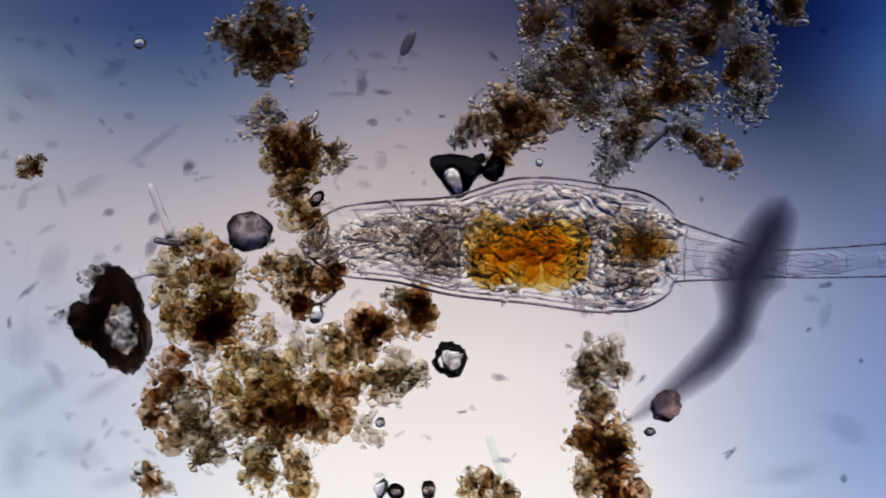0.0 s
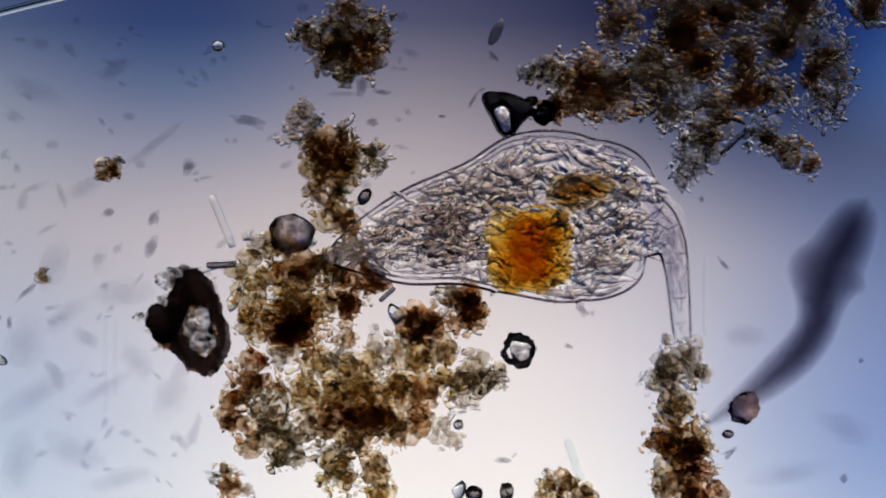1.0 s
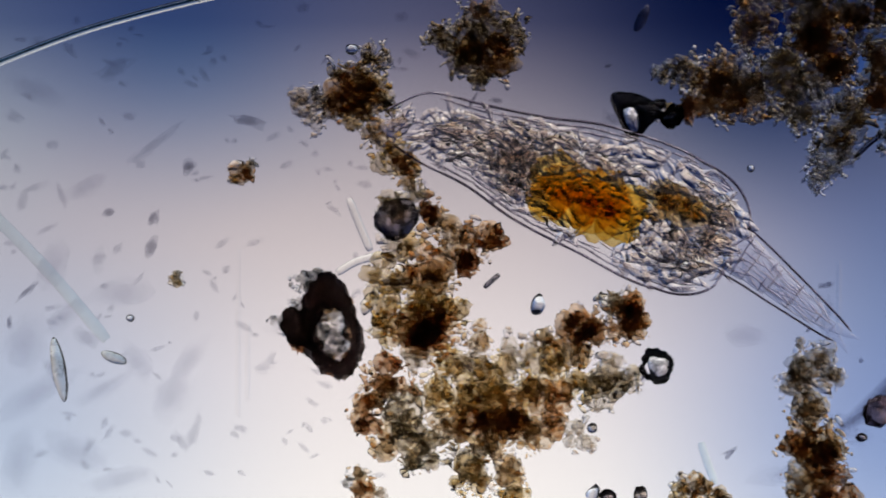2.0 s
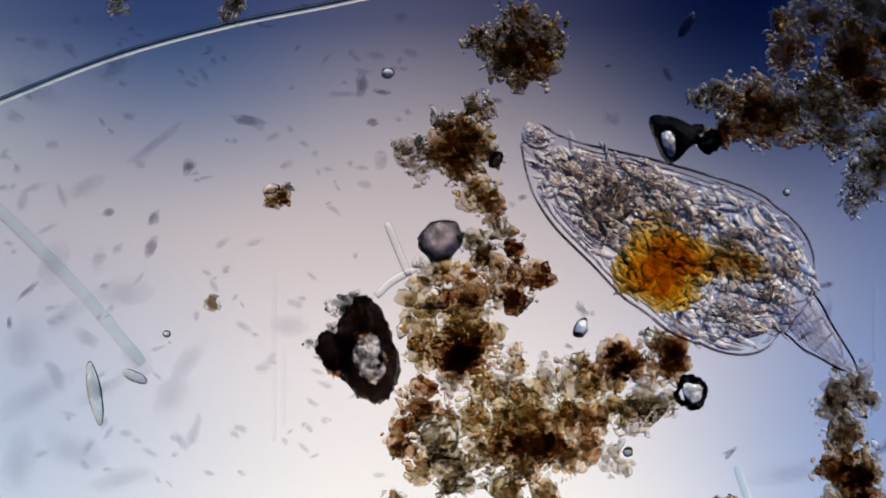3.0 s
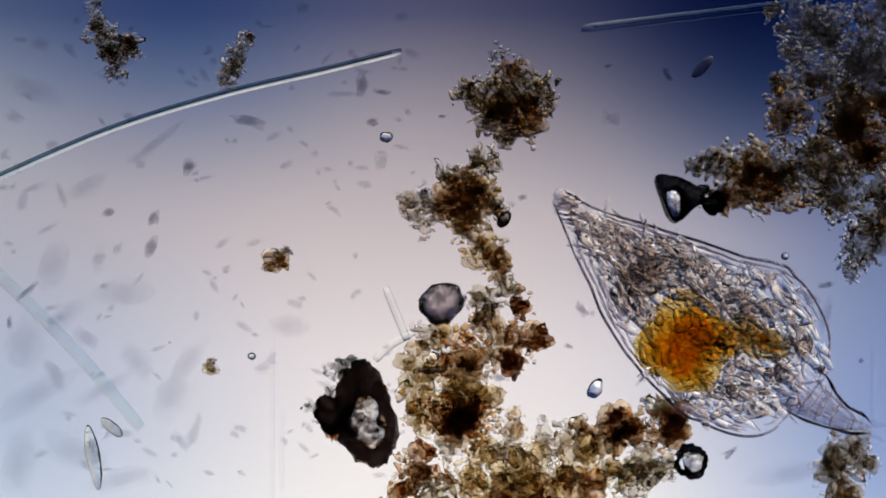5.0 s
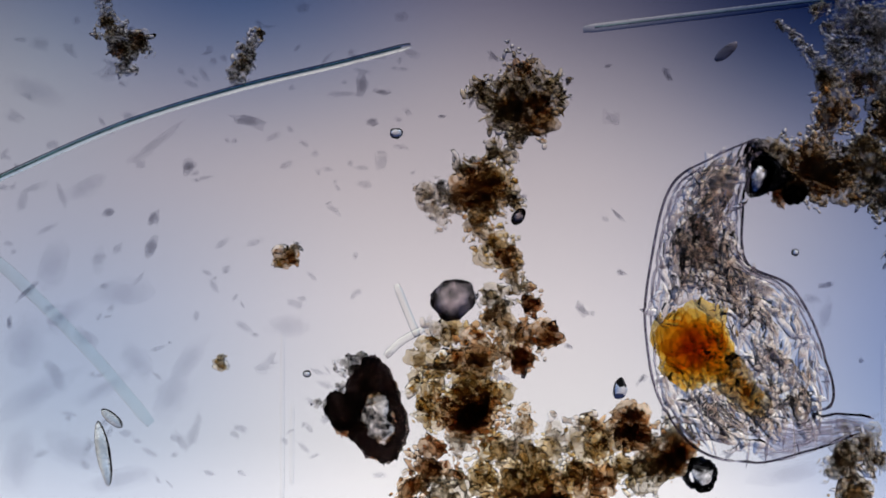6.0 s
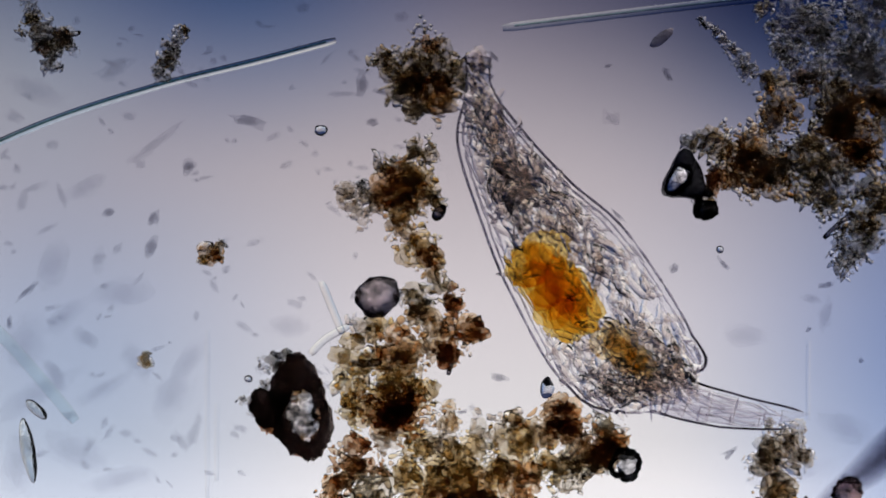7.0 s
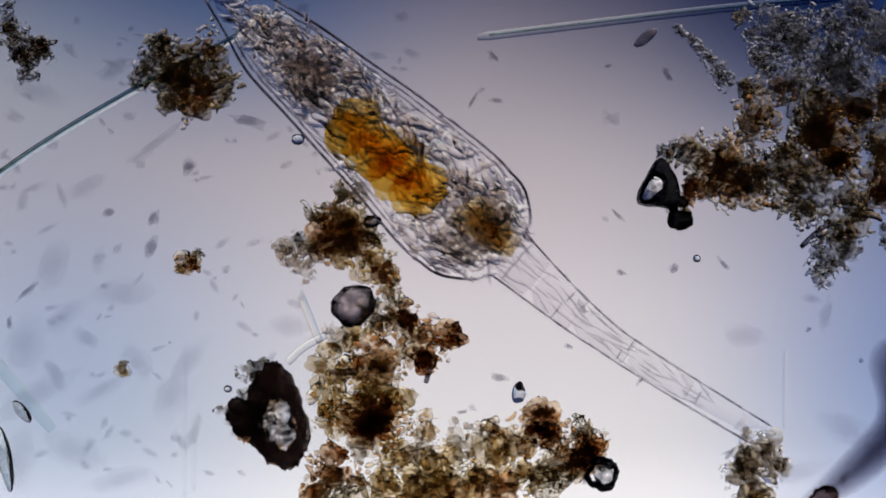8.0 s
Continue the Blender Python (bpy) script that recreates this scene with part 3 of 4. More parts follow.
floc("debris_floc", "low brown floc of debris", (860, 870), [(850, 862, 34, "brown"), (885, 880, 34, "brown"), (825, 868, 18, "ochre")], 13, 4.2, 1)
floc("debris_speck", "small brown speck with a pale tip", (50, 297), [(48, 300, 20, "rust"), (58, 288, 16, "brown"), (36, 305, 10, "ochre"), (70, 276, 8, "grey")], 14, 4.0)
floc("debris_speck", "faint olive speck of debris", (-70, 482), [(-70, 480, 15, "olive"), (-66, 490, 10, "ochre")], 15, 4.0, 2, 0.5)

# ---- mineral grains, crystals, beads ----
grain = new("mineral_grain")
grain.location = spot(207, 568)
tagged(grain, "smoky black mineral grain with a bright heart", "mineral")
# Dark rock; its ring shape also draws the black rim refraction leaves.
shell = part("rock_rim", rim_mesh(53, 95, (4, -16, 29, 47), 0.034, 0.16, 21, 110), M_SMOKE, grain, "dark rock ring drawing the refracted rim")
shell.rotation_euler.z = radians(12)
heart = solid("heart", "", "", 212, 584, (34, 53, 14), M_CORE_ROCK, 61, 0, 0.6, 4, 10, parent=grain)
tagged(heart, "glittering clear heart")
solid("knob", "", "", 150, 566, (26, 30, 22), M_SMOKE, 22, 0, 0.7, 4, 10, parent=grain)
for i, (u, v, r, tone) in enumerate(((160, 490, 20, "grey"), (125, 560, 16, "grey"), (150, 590, 20, "dark"), (185, 478, 14, "grey"), (105, 556, 9, "grey"),
                                    (182, 522, 15, "dark"), (205, 492, 14, "dark"), (230, 525, 14, "dark"), (206, 540, 15, "brown"),
                                    (148, 530, 13, "grey"), (136, 578, 14, "grey"), (150, 602, 13, "dark"), (172, 500, 13, "grey"), (200, 575, 10, "grey"), (222, 600, 10, "grey"), (210, 618, 9, "brown"), (244, 575, 14, "dark"), (238, 622, 14, "dark"), (208, 642, 14, "dark"),
                                    (180, 605, 15, "dark"), (182, 562, 14, "dark"), (196, 508, 16, "dark"))):
    ob = link("crust", lump_mesh(2300 + i, r, tone, 4.5, 1), (M_GEL[tone], M_GRAIN[tone]), grain)
    ob.location = spot(u, v) - spot(207, 568)

crystal = new("crystal")
crystal.location = spot(790, 640)
tagged(crystal, "clear blocky crystal with a dark rim", "crystal", "crystals")
# Ring of dark material stands for the rim that refraction darkens.
shell = part("rim", rim_mesh(34, 32, (0, 0, 21, 20), 0.018, 0.22, 24, 36, 0.12), M_WEDGE, crystal, "dark ring drawing the refracted rim")
shell.rotation_euler.z = radians(25)
solid("heart", "", "", 790, 640, (23, 22, 9), M_HEART, 62, 3, 0.2, 3, 20, parent=crystal)


def smooth_loop(corners, n):
    """n places on a rounded closed line through a few corners."""
    m, out = len(corners), []
    for i in range(n):
        x = i / n * m
        k, t = int(x), x - int(x)
        a, b, c, d = (np.array(corners[(k + j) % m], dtype=float) for j in (-1, 0, 1, 2))
        out.append(0.5 * ((2 * b) + (c - a) * t + (2 * a - 5 * b + 4 * c - d) * t * t + (3 * b - a - 3 * c + d) * t ** 3))
    return out


def wedge_mesh(outer, inner, height, seed):
    """A rounded three-cornered lump of dark crystal with worn flanks and an open heart off its middle."""
    bm = bmesh.new()
    rng = np.random.default_rng(seed)
    off = Vector(rng.uniform(-50, 50, 3))
    n = 48
    out, hole = smooth_loop(outer, n), smooth_loop(inner, n)
    levels = []
    for share, z in ((1.0, 0.15), (0.97, 0.5), (0.8, 0.85), (0.5, 1.0), (0.2, 0.9), (0.0, 0.55), (0.0, 0.1), (0.5, 0.0)):
        ring = []
        for a, b in zip(out, hole):
            p = b + (a - b) * share
            r = 1 + 0.05 * share * noise.fractal(Vector((p[0], p[1], z * 20)) * 0.06 + off, 0.8, 2.0, 4)
            ring.append(bm.verts.new(Vector((p[0] * r * S, p[1] * r * S, z * height))))
        levels.append(ring)
    for a, b in zip(levels, levels[1:] + levels[:1]):
        for i in range(n):
            bm.faces.new((a[i], a[(i + 1) % n], b[(i + 1) % n], b[i]))
    bmesh.ops.recalc_face_normals(bm, faces=bm.faces)
    return bm


wedge = new("crystal")
wedge.location = spot(806, 310)
tagged(wedge, "black three-cornered crystal with a bright heart", "crystal", "crystals")
# Black crystal; the open ring also draws its refraction-dark flanks.
part("flank", wedge_mesh([(-47, 24), (-18, 38), (24, 34), (46, 14), (32, -14), (12, -42), (-10, -32)], [(-20, 2), (-8, 12), (4, 8), (8, -6), (12, -24), (4, -33), (-8, -20)], 0.036, 29), M_WEDGE, wedge, "black crystal flank")
solid("heart", "", "", 802, 321, (17, 25, 14), M_HEART, 29, 3, 0.25, 4, -20, parent=wedge)
solid("splinter", "", "", 874, 296, (22, 23, 13), M_WEDGE, 65, 5, 0.3, 3, 25, parent=wedge)
for i, (u, v, r, tone) in enumerate(((868, 284, 12, "olive"), (850, 300, 10, "grey"))):
    ob = link("crust", lump_mesh(2400 + i, r, tone, 3.8, 1), (M_GEL[tone], M_GRAIN[tone]), wedge)
    ob.location = spot(u, v) - spot(806, 310)
solid("splinter", "", "", 846, 282, (15, 10, 10), M_WEDGE, 63, 3, 0.3, 3, -30, parent=wedge)
solid("splinter", "", "", 850, 298, (11, 9, 8), M_WEDGE, 64, 2, 0.3, 3, 30, parent=wedge)
chip = solid("crystal", "small clear chip of crystal", "crystal", 567, 523, (13, 21, 11), M_CRYSTAL, 26, 6, 0.1, 3, 20, "crystals")
solid("crystal", "small clear chip of crystal", "crystal", 672, 866, (14, 20, 10), M_CRYSTAL, 27, 4, 0.1, 3, 20, "crystals")
solid("crystal", "small black blocky crystal grain", "crystal", 757, 868, (14, 18, 12), M_MINERAL, 28, 4, 0.3, 3, 0, "crystals")
oval = solid("bead", "smoky oval bead in the debris", "bead", 440, 410, (40, 35, 24), M_OVAL, 31, 0, 0.14, 4, 5, "beads")
for i, (u, v, r) in enumerate(((415, 395, 11), (470, 425, 12), (440, 388, 9), (425, 430, 10))):
    ob = link("crust", lump_mesh(2500 + i, r, "grey", 3.6, 1), (M_GEL["grey"], M_GRAIN["grey"]), oval)
    ob.location = spot(u, v) - spot(440, 410)
ring = solid("bead", "small black oval bead with bright centre", "bead", 444, 228, (17, 11, 11), M_RING, 32, 0, 0.05, 3, -55, "beads")
solid("bead", "tiny clear round glassy bead", "bead", 672, 750, (9, 9, 8), M_CRYSTAL, 33, 0, 0.03, 3, 0, "beads")
solid("bead", "brown curled bead on the slide", "bead", 1178, 720, (25, 26, 16), M_UMBER, 34, 0, 0.45, 4, 0, "beads")
solid("bead", "small grey bead on the slide", "bead", 1152, 766, (10, 8, 7), M_BEAD, 35, 0, 0.2, 3, 0, "beads")
solid("bead", "small clear glassy round bead", "bead", 700, 872, (16, 15, 12), M_RING, 36, 0, 0.08, 3, 0, "beads")
solid("bead", "small white glinting glassy bead", "bead", 245, 76, (12, 10, 9), M_CRYSTAL, 37, 0, 0.2, 3, 0, "beads")
solid("bead", "tiny clear bead beside the debris", "bead", 955, 288, (7, 7, 6), M_CRYSTAL, 38, 0, 0.1, 3, 0, "beads")

# ---- rods, filaments, diatoms ----
thread = rod("algal_filament", "long pale green algal filament", "filament", [(-560, 175), (-441, 123), (-241, 45), (-41, -10), (140, -47), (279, -77)], 6.5, M_ROD, 40)


def core(filament, anchors, radius, material, aside, n):
    """A thin darker tube inside a filament, set a little towards its upper side."""
    base = filament.location
    pts = [spot(p.x, p.y - aside, 0.0042) - base for p in along([(a[0], a[1], 0) for a in anchors], n)][1:-1]
    return part("core", tube_mesh(pts, [radius * S] * (n - 2), 8), material, filament, "dark green core")


core(thread, [(-560, 175), (-441, 123), (-241, 45), (-41, -10), (140, -47), (279, -77)], 2.2, M_CORE, 1.2, 40)
thread_b = rod("algal_filament", "straight pale algal filament", "filament", [(598, -119), (800, -143), (1009, -167), (1250, -190)], 8.0, M_PALE_ROD, 30)
core(thread_b, [(598, -119), (800, -143), (1009, -167), (1250, -190)], 2.0, M_CORE_PALE, 1.5, 30)
needle = rod("needle", "pale straight needle stuck in the debris", "needle", [(262, 325), (281, 372), (300, 418)], 7.0, M_NEEDLE, 10)
rod("needle", "clear glassy needle on the slide", "needle", [(866, 775), (878, 812), (892, 850)], 7.0, M_FAINT, 10)
needle_b = rod("needle", "pale straight needle stuck in the debris", "needle", [(225, 490), (262, 482), (310, 484)], 7.0, M_NEEDLE, 10)
needle_c = rod("needle", "short dark needle beside the debris", "needle", [(270, 425), (297, 430), (322, 432)], 6.0, M_BEAD, 10)
needle_d = rod("needle", "short black needle beside the debris", "needle", [(558, 538), (571, 526), (585, 514)], 4.5, M_BEAD, 8)
rod("needle", "dark bent needle in the debris", "needle", [(1140, 268), (1170, 240), (1190, 226)], 5.0, M_BEAD, 10)
rod("faint_filament", "faint blurred filament on the slide", "filament", [(-470, 300), (-421, 343), (-300, 465), (-191, 593)], 11.0, M_FAINT, 24)
for u, top, low in ((43, 430, 730), (1113, 450, 590), (60, 560, 700)):
    rod("scratch", "faint straight scratch in the slide's glass", "scratch", [(u, top), (u - 1, (top + low) / 2), (u - 1, low)], 4.0, M_SCRATCH, 12, "scratches in the glass")
slipper = solid("diatom", "clear oval diatom on the slide", "diatom", -180, 622, (24, 10, 8), M_DIATOM, 41, 0, 0.05, 3, 20, "diatoms")
solid("diatom", "long clear diatom on the slide", "diatom", -276, 645, (13, 58, 10), M_DIATOM, 42, 0, 0.08, 3, -10, "diatoms")
swimmer = solid("flagellate", "tiny glinting swimming cell", "cell", -130, 485, (8, 7, 6), M_CRYSTAL, 43, 0, 0.1, 2)
drifter = solid("cell", "small spindle-shaped drifting cell", "cell", 722, 75, (9, 24, 8), M_CELL, 44, 0, 0.2, 3, 25)

fibre = new("fibre")
fibre.location = spot(1290, 560)
tagged(fibre, "thick dark fibre lying far out of focus", "fibre")
FIBRE = [(1392, 345, 0), (1352, 425, 0), (1318, 490, 0), (1294, 588, 0), (1215, 670, 0), (1085, 762, 0)]
line = along(FIBRE, 101)
for k in range(25):
    q = 3.0 - 2.8 * k / 24
    a, z = 0.13 * k / 24, 1 - 0.26 * k / 24
    pts, rad = [], []
    for i in range(28):
        f = i / 27
        s = a + (z - a) * f
        p = line[int(round(s * 100))]
        thick = 14 - 2 * s + 4 * math.exp(-((s - 0.22) / 0.10) ** 2) + 11 * math.exp(-((s - 0.38) / 0.09) ** 2)
        pts.append(spot(p.x, p.y, 0.036) - spot(1290, 560))
        rad.append(S * q * thick * max(0.04, min(1.0, math.sqrt(f / 0.14 * (2 - f / 0.14)) if f < 0.14 else 1.0, (1 - f) / 0.3 * (2 - (1 - f) / 0.3) if f > 0.7 else 1.0)))
    part("fibre_layer" if k else "fibre_skin", tube_mesh(pts, rad, 16, 0.7), M_HAIR, fibre)

# ---- the rotifer ----
# Poses, in the view: nine stations from the snout to the tip of the toes, then stomach and gut (places, length, width).
# outline() gives the two flanks of each station, posture() its middle and half-width.
POSES = []
BODY_Z = 0.040


def outline(t, *nums):
    du, dv = slip(t)
    low = (EYE - BODY_Z) / EYE  # the body lies a little above the slide
    mid_u, mid_v = MID_U * (1 - low), MID_V * (1 - low)
    nums = [x * low + (mid_v if i % 2 else mid_u) for i, x in enumerate(nums[:40])] + list(nums[40:])
    k = np.array(nums[:36], dtype=float).reshape(9, 4) - np.array([du, dv, du, dv])
    mid, half = (k[:, :2] + k[:, 2:]) / 2, (k[:, :2] - k[:, 2:]) / 2
    POSES.append((t, (mid, half), np.array([nums[36] - du, nums[37] - dv, nums[40], nums[41]]), np.array([nums[38] - du, nums[39] - dv])))


def posture(t, *nums):
    sides = []
    for i in range(0, 27, 3):
        a, b = max(i - 3, 0), min(i + 3, 24)
        d = np.array([nums[b] - nums[a], nums[b + 1] - nums[a + 1]], dtype=float)
        n = np.array([d[1], -d[0]]) / np.hypot(d[0], d[1]) * nums[i + 2]
        sides += [nums[i] + n[0], nums[i + 1] + n[1], nums[i] - n[0], nums[i + 1] - n[1]]
    outline(t, *sides, *nums[27:])


outline(0.0, 545, 405, 545, 455, 600, 368, 600, 487, 700, 355, 700, 500, 800, 348, 800, 523, 930, 314, 930, 537, 1090, 332, 1090, 552, 1200, 392, 1195, 500, 1370, 443, 1370, 490, 1590, 430, 1590, 490, 940, 450, 1140, 435, 220, 125)
posture(0.2, 560, 440, 30, 620, 440, 60, 700, 430, 72, 820, 430, 90, 930, 435, 120, 1120, 440, 115, 1230, 445, 50, 1320, 455, 40, 1490, 465, 15, 955, 462, 1150, 430, 190, 130)
posture(0.4, 540, 430, 30, 610, 420, 62, 700, 420, 80, 800, 415, 90, 900, 430, 130, 1050, 425, 135, 1170, 455, 50, 1205, 470, 35, 1245, 480, 15, 920, 470, 1070, 405, 165, 150)
outline(0.5, 548, 412, 548, 450, 602, 380, 600, 468, 690, 343, 690, 502, 790, 328, 785, 508, 890, 290, 880, 556, 1030, 285, 1010, 574, 1162, 392, 1130, 505, 1180, 425, 1160, 503, 1194, 455, 1190, 500, 905, 475, 1040, 400, 155, 145)
posture(0.6, 545, 430, 30, 600, 425, 55, 680, 420, 78, 790, 415, 88, 890, 420, 140, 1010, 425, 152, 1130, 470, 55, 1155, 478, 30, 1185, 485, 12, 905, 485, 1000, 375, 165, 150)
posture(0.8, 550, 450, 30, 605, 430, 58, 690, 420, 80, 790, 410, 100, 890, 405, 140, 1000, 410, 155, 1115, 460, 45, 1135, 490, 30, 1150, 525, 18, 895, 470, 1010, 360, 160, 140)
outline(1.0, 592, 430, 592, 470, 640, 385, 640, 485, 720, 333, 720, 503, 820, 290, 815, 504, 920, 235, 900, 520, 1050, 245, 1030, 532, 1165, 345, 1145, 455, 1215, 425, 1175, 462, 1225, 590, 1195, 590, 940, 445, 1030, 338, 150, 145)
posture(1.2, 660, 430, 35, 710, 420, 62, 790, 405, 80, 880, 395, 100, 990, 390, 125, 1120, 380, 130, 1230, 390, 70, 1290, 440, 40, 1360, 505, 15, 1010, 440, 1120, 345, 170, 130)
outline(1.5, 690, 300, 690, 370, 740, 262, 735, 393, 830, 266, 815, 413, 920, 268, 895, 452, 1040, 268, 1000, 508, 1180, 290, 1140, 540, 1293, 405, 1258, 492, 1365, 485, 1320, 535, 1425, 585, 1400, 605, 1025, 415, 1190, 380, 215, 125)
posture(1.8, 640, 260, 35, 690, 265, 58, 790, 290, 75, 890, 325, 85, 1000, 365, 100, 1150, 415, 108, 1265, 450, 50, 1340, 505, 40, 1440, 600, 18, 990, 385, 1160, 380, 220, 110)
outline(2.0, 690, 190, 700, 258, 760, 163, 745, 288, 865, 186, 825, 328, 970, 207, 910, 388, 1090, 225, 1020, 445, 1250, 288, 1160, 510, 1330, 405, 1280, 485, 1420, 490, 1375, 543, 1505, 580, 1470, 600, 1045, 360, 1205, 365, 215, 115)
outline(2.2, 742, 148, 752, 215, 815, 137, 795, 245, 920, 160, 865, 300, 1020, 198, 950, 355, 1150, 225, 1060, 450, 1300, 303, 1200, 520, 1368, 430, 1322, 500, 1445, 515, 1400, 558, 1510, 588, 1475, 602, 1105, 380, 1250, 370, 195, 125)
posture(2.7, 870, 250, 30, 915, 290, 60, 1000, 345, 90, 1075, 390, 105, 1170, 440, 125, 1290, 490, 135, 1390, 555, 48, 1440, 605, 35, 1500, 665, 15, 1155, 470, 1290, 465, 170, 140)
outline(3.3, 1000, 312, 974, 325, 1040, 328, 982, 395, 1110, 338, 1005, 455, 1190, 348, 1060, 520, 1290, 370, 1130, 607, 1400, 440, 1260, 687, 1450, 590, 1408, 658, 1480, 650, 1440, 695, 1510, 710, 1480, 715, 1205, 558, 1325, 545, 150, 150)
outline(3.5, 1030, 440, 1000, 490, 1055, 413, 1012, 538, 1120, 418, 1050, 580, 1200, 417, 1100, 632, 1300, 422, 1180, 703, 1420, 490, 1310, 740, 1468, 605, 1420, 698, 1495, 670, 1450, 735, 1520, 755, 1485, 765, 1236, 622, 1345, 580, 140, 145)
posture(3.7, 970, 560, 25, 1010, 545, 55, 1080, 540, 85, 1160, 545, 110, 1240, 570, 145, 1350, 590, 155, 1445, 650, 50, 1480, 710, 35, 1510, 765, 15, 1230, 620, 1345, 550, 150, 160)
outline(4.0, 905, 535, 908, 575, 945, 495, 935, 600, 1020, 462, 1010, 617, 1110, 445, 1090, 640, 1220, 417, 1185, 690, 1365, 432, 1310, 707, 1462, 560, 1428, 638, 1500, 645, 1462, 700, 1520, 755, 1495, 765, 1212, 605, 1335, 535, 150, 145)
posture(4.3, 865, 430, 22, 910, 445, 38, 1000, 485, 85, 1090, 520, 115, 1190, 560, 140, 1310, 585, 145, 1415, 650, 50, 1460, 710, 35, 1510, 770, 14, 1180, 595, 1320, 565, 160, 150)
outline(4.5, 910, 378, 892, 403, 960, 393, 925, 445, 1045, 395, 970, 510, 1130, 408, 1035, 570, 1250, 425, 1130, 655, 1400, 498, 1280, 745, 1457, 615, 1412, 705, 1480, 672, 1438, 740, 1510, 755, 1475, 770, 1195, 615, 1320, 578, 155, 150)
posture(4.7, 890, 390, 18, 945, 415, 35, 1040, 465, 75, 1120, 515, 110, 1210, 570, 140, 1330, 605, 150, 1435, 680, 45, 1470, 720, 32, 1520, 768, 14, 1205, 615, 1335, 590, 160, 150)
posture(5.2, 1080, 345, 20, 1095, 385, 45, 1125, 440, 80, 1170, 500, 105, 1250, 570, 142, 1325, 640, 148, 1420, 715, 48, 1470, 740, 32, 1530, 752, 14, 1220, 615, 1340, 625, 150, 150)
outline(5.8, 1268, 318, 1205, 312, 1280, 340, 1145, 342, 1285, 382, 1122, 400, 1305, 440, 1130, 490, 1400, 480, 1142, 590, 1470, 625, 1190, 735, 1445, 712, 1340, 800, 1495, 722, 1460, 780, 1545, 733, 1510, 760, 1235, 625, 1335, 680, 145, 150)
outline(6.0, 1355, 275, 1335, 248, 1325, 325, 1265, 278, 1318, 370, 1190, 330, 1325, 465, 1155, 460, 1410, 515, 1145, 590, 1465, 640, 1185, 735, 1440, 730, 1325, 820, 1490, 735, 1440, 800, 1540, 740, 1510, 775, 1230, 617, 1315, 690, 140, 130)
outline(6.2, 1375, 215, 1338, 203, 1355, 280, 1290, 245, 1347, 345, 1215, 325, 1345, 470, 1172, 460, 1425, 540, 1153, 590, 1455, 680, 1175, 745, 1415, 755, 1315, 832, 1460, 740, 1415, 810, 1540, 740, 1510, 770, 1228, 597, 1300, 720, 165, 120)
outline(6.5, 1255, 140, 1222, 135, 1247, 200, 1195, 205, 1262, 275, 1135, 275, 1282, 395, 1117, 400, 1345, 505, 1113, 560, 1405, 670, 1145, 735, 1365, 752, 1280, 828, 1440, 745, 1400, 812, 1515, 735, 1485, 770, 1195, 563, 1265, 715, 180, 110)
outline(6.8, 985, 128, 943, 128, 985, 190, 930, 190, 1020, 270, 900, 270, 1085, 360, 915, 390, 1190, 465, 955, 540, 1280, 610, 1030, 702, 1262, 698, 1195, 765, 1335, 722, 1315, 785, 1440, 732, 1400, 770, 1045, 540, 1155, 635, 170, 120)
outline(7.0, 868, 100, 825, 100, 872, 155, 826, 160, 930, 235, 810, 250, 1010, 320, 850, 385, 1115, 415, 905, 520, 1228, 595, 1010, 688, 1215, 668, 1163, 730, 1300, 698, 1275, 758, 1415, 728, 1385, 762, 985, 515, 1110, 625, 200, 110)
posture(7.2, 730, 75, 20, 755, 115, 35, 800, 200, 68, 870, 310, 85, 950, 430, 105, 1070, 580, 115, 1140, 665, 45, 1240, 710, 28, 1385, 730, 14, 920, 460, 1050, 580, 230, 115)
outline(7.5, 560, 72, 540, 100, 620, 98, 575, 140, 710, 140, 597, 215, 800, 215, 670, 305, 940, 308, 775, 432, 1090, 440, 915, 590, 1107, 548, 1042, 615, 1200, 635, 1150, 690, 1376, 738, 1354, 752, 860, 410, 1020, 525, 240, 105)
posture(7.8, 430, 15, 22, 490, 75, 48, 560, 120, 68, 650, 200, 80, 770, 320, 98, 920, 440, 100, 1010, 510, 38, 1150, 620, 26, 1380, 745, 10, 755, 330, 945, 440, 260, 110)
outline(8.0, 415, -30, 362, 0, 480, -5, 395, 55, 560, 42, 435, 125, 640, 98, 510, 208, 770, 190, 620, 330, 905, 305, 745, 465, 930, 412, 868, 486, 1100, 584, 1056, 618, 1364, 754, 1326, 784, 685, 285, 865, 405, 245, 105)


def body_at(k, p):
    """The middle of the body and the half of it towards one flank, at p along the nine stations k."""
    mid, half = k
    p = min(max(p, 0.0), 8.0)
    i = min(int(p), 7)
    t = p - i

    def glide(x):
        a, b, c, d = x[max(i - 1, 0)], x[i], x[i + 1], x[min(i + 2, 8)]
        return 0.5 * ((2 * b) + (c - a) * t + (2 * a - 5 * b + 4 * c - d) * t * t + (3 * b - a - 3 * c + d) * t ** 3)
    if 5 <= p < 6:
        side = half[6] + (half[5] - half[6]) * math.sqrt(1 - t ** 1.9)
    elif p >= 6:
        side = half[i] + (half[i + 1] - half[i]) * t
    else:
        side = glide(half)
    return glide(mid), side


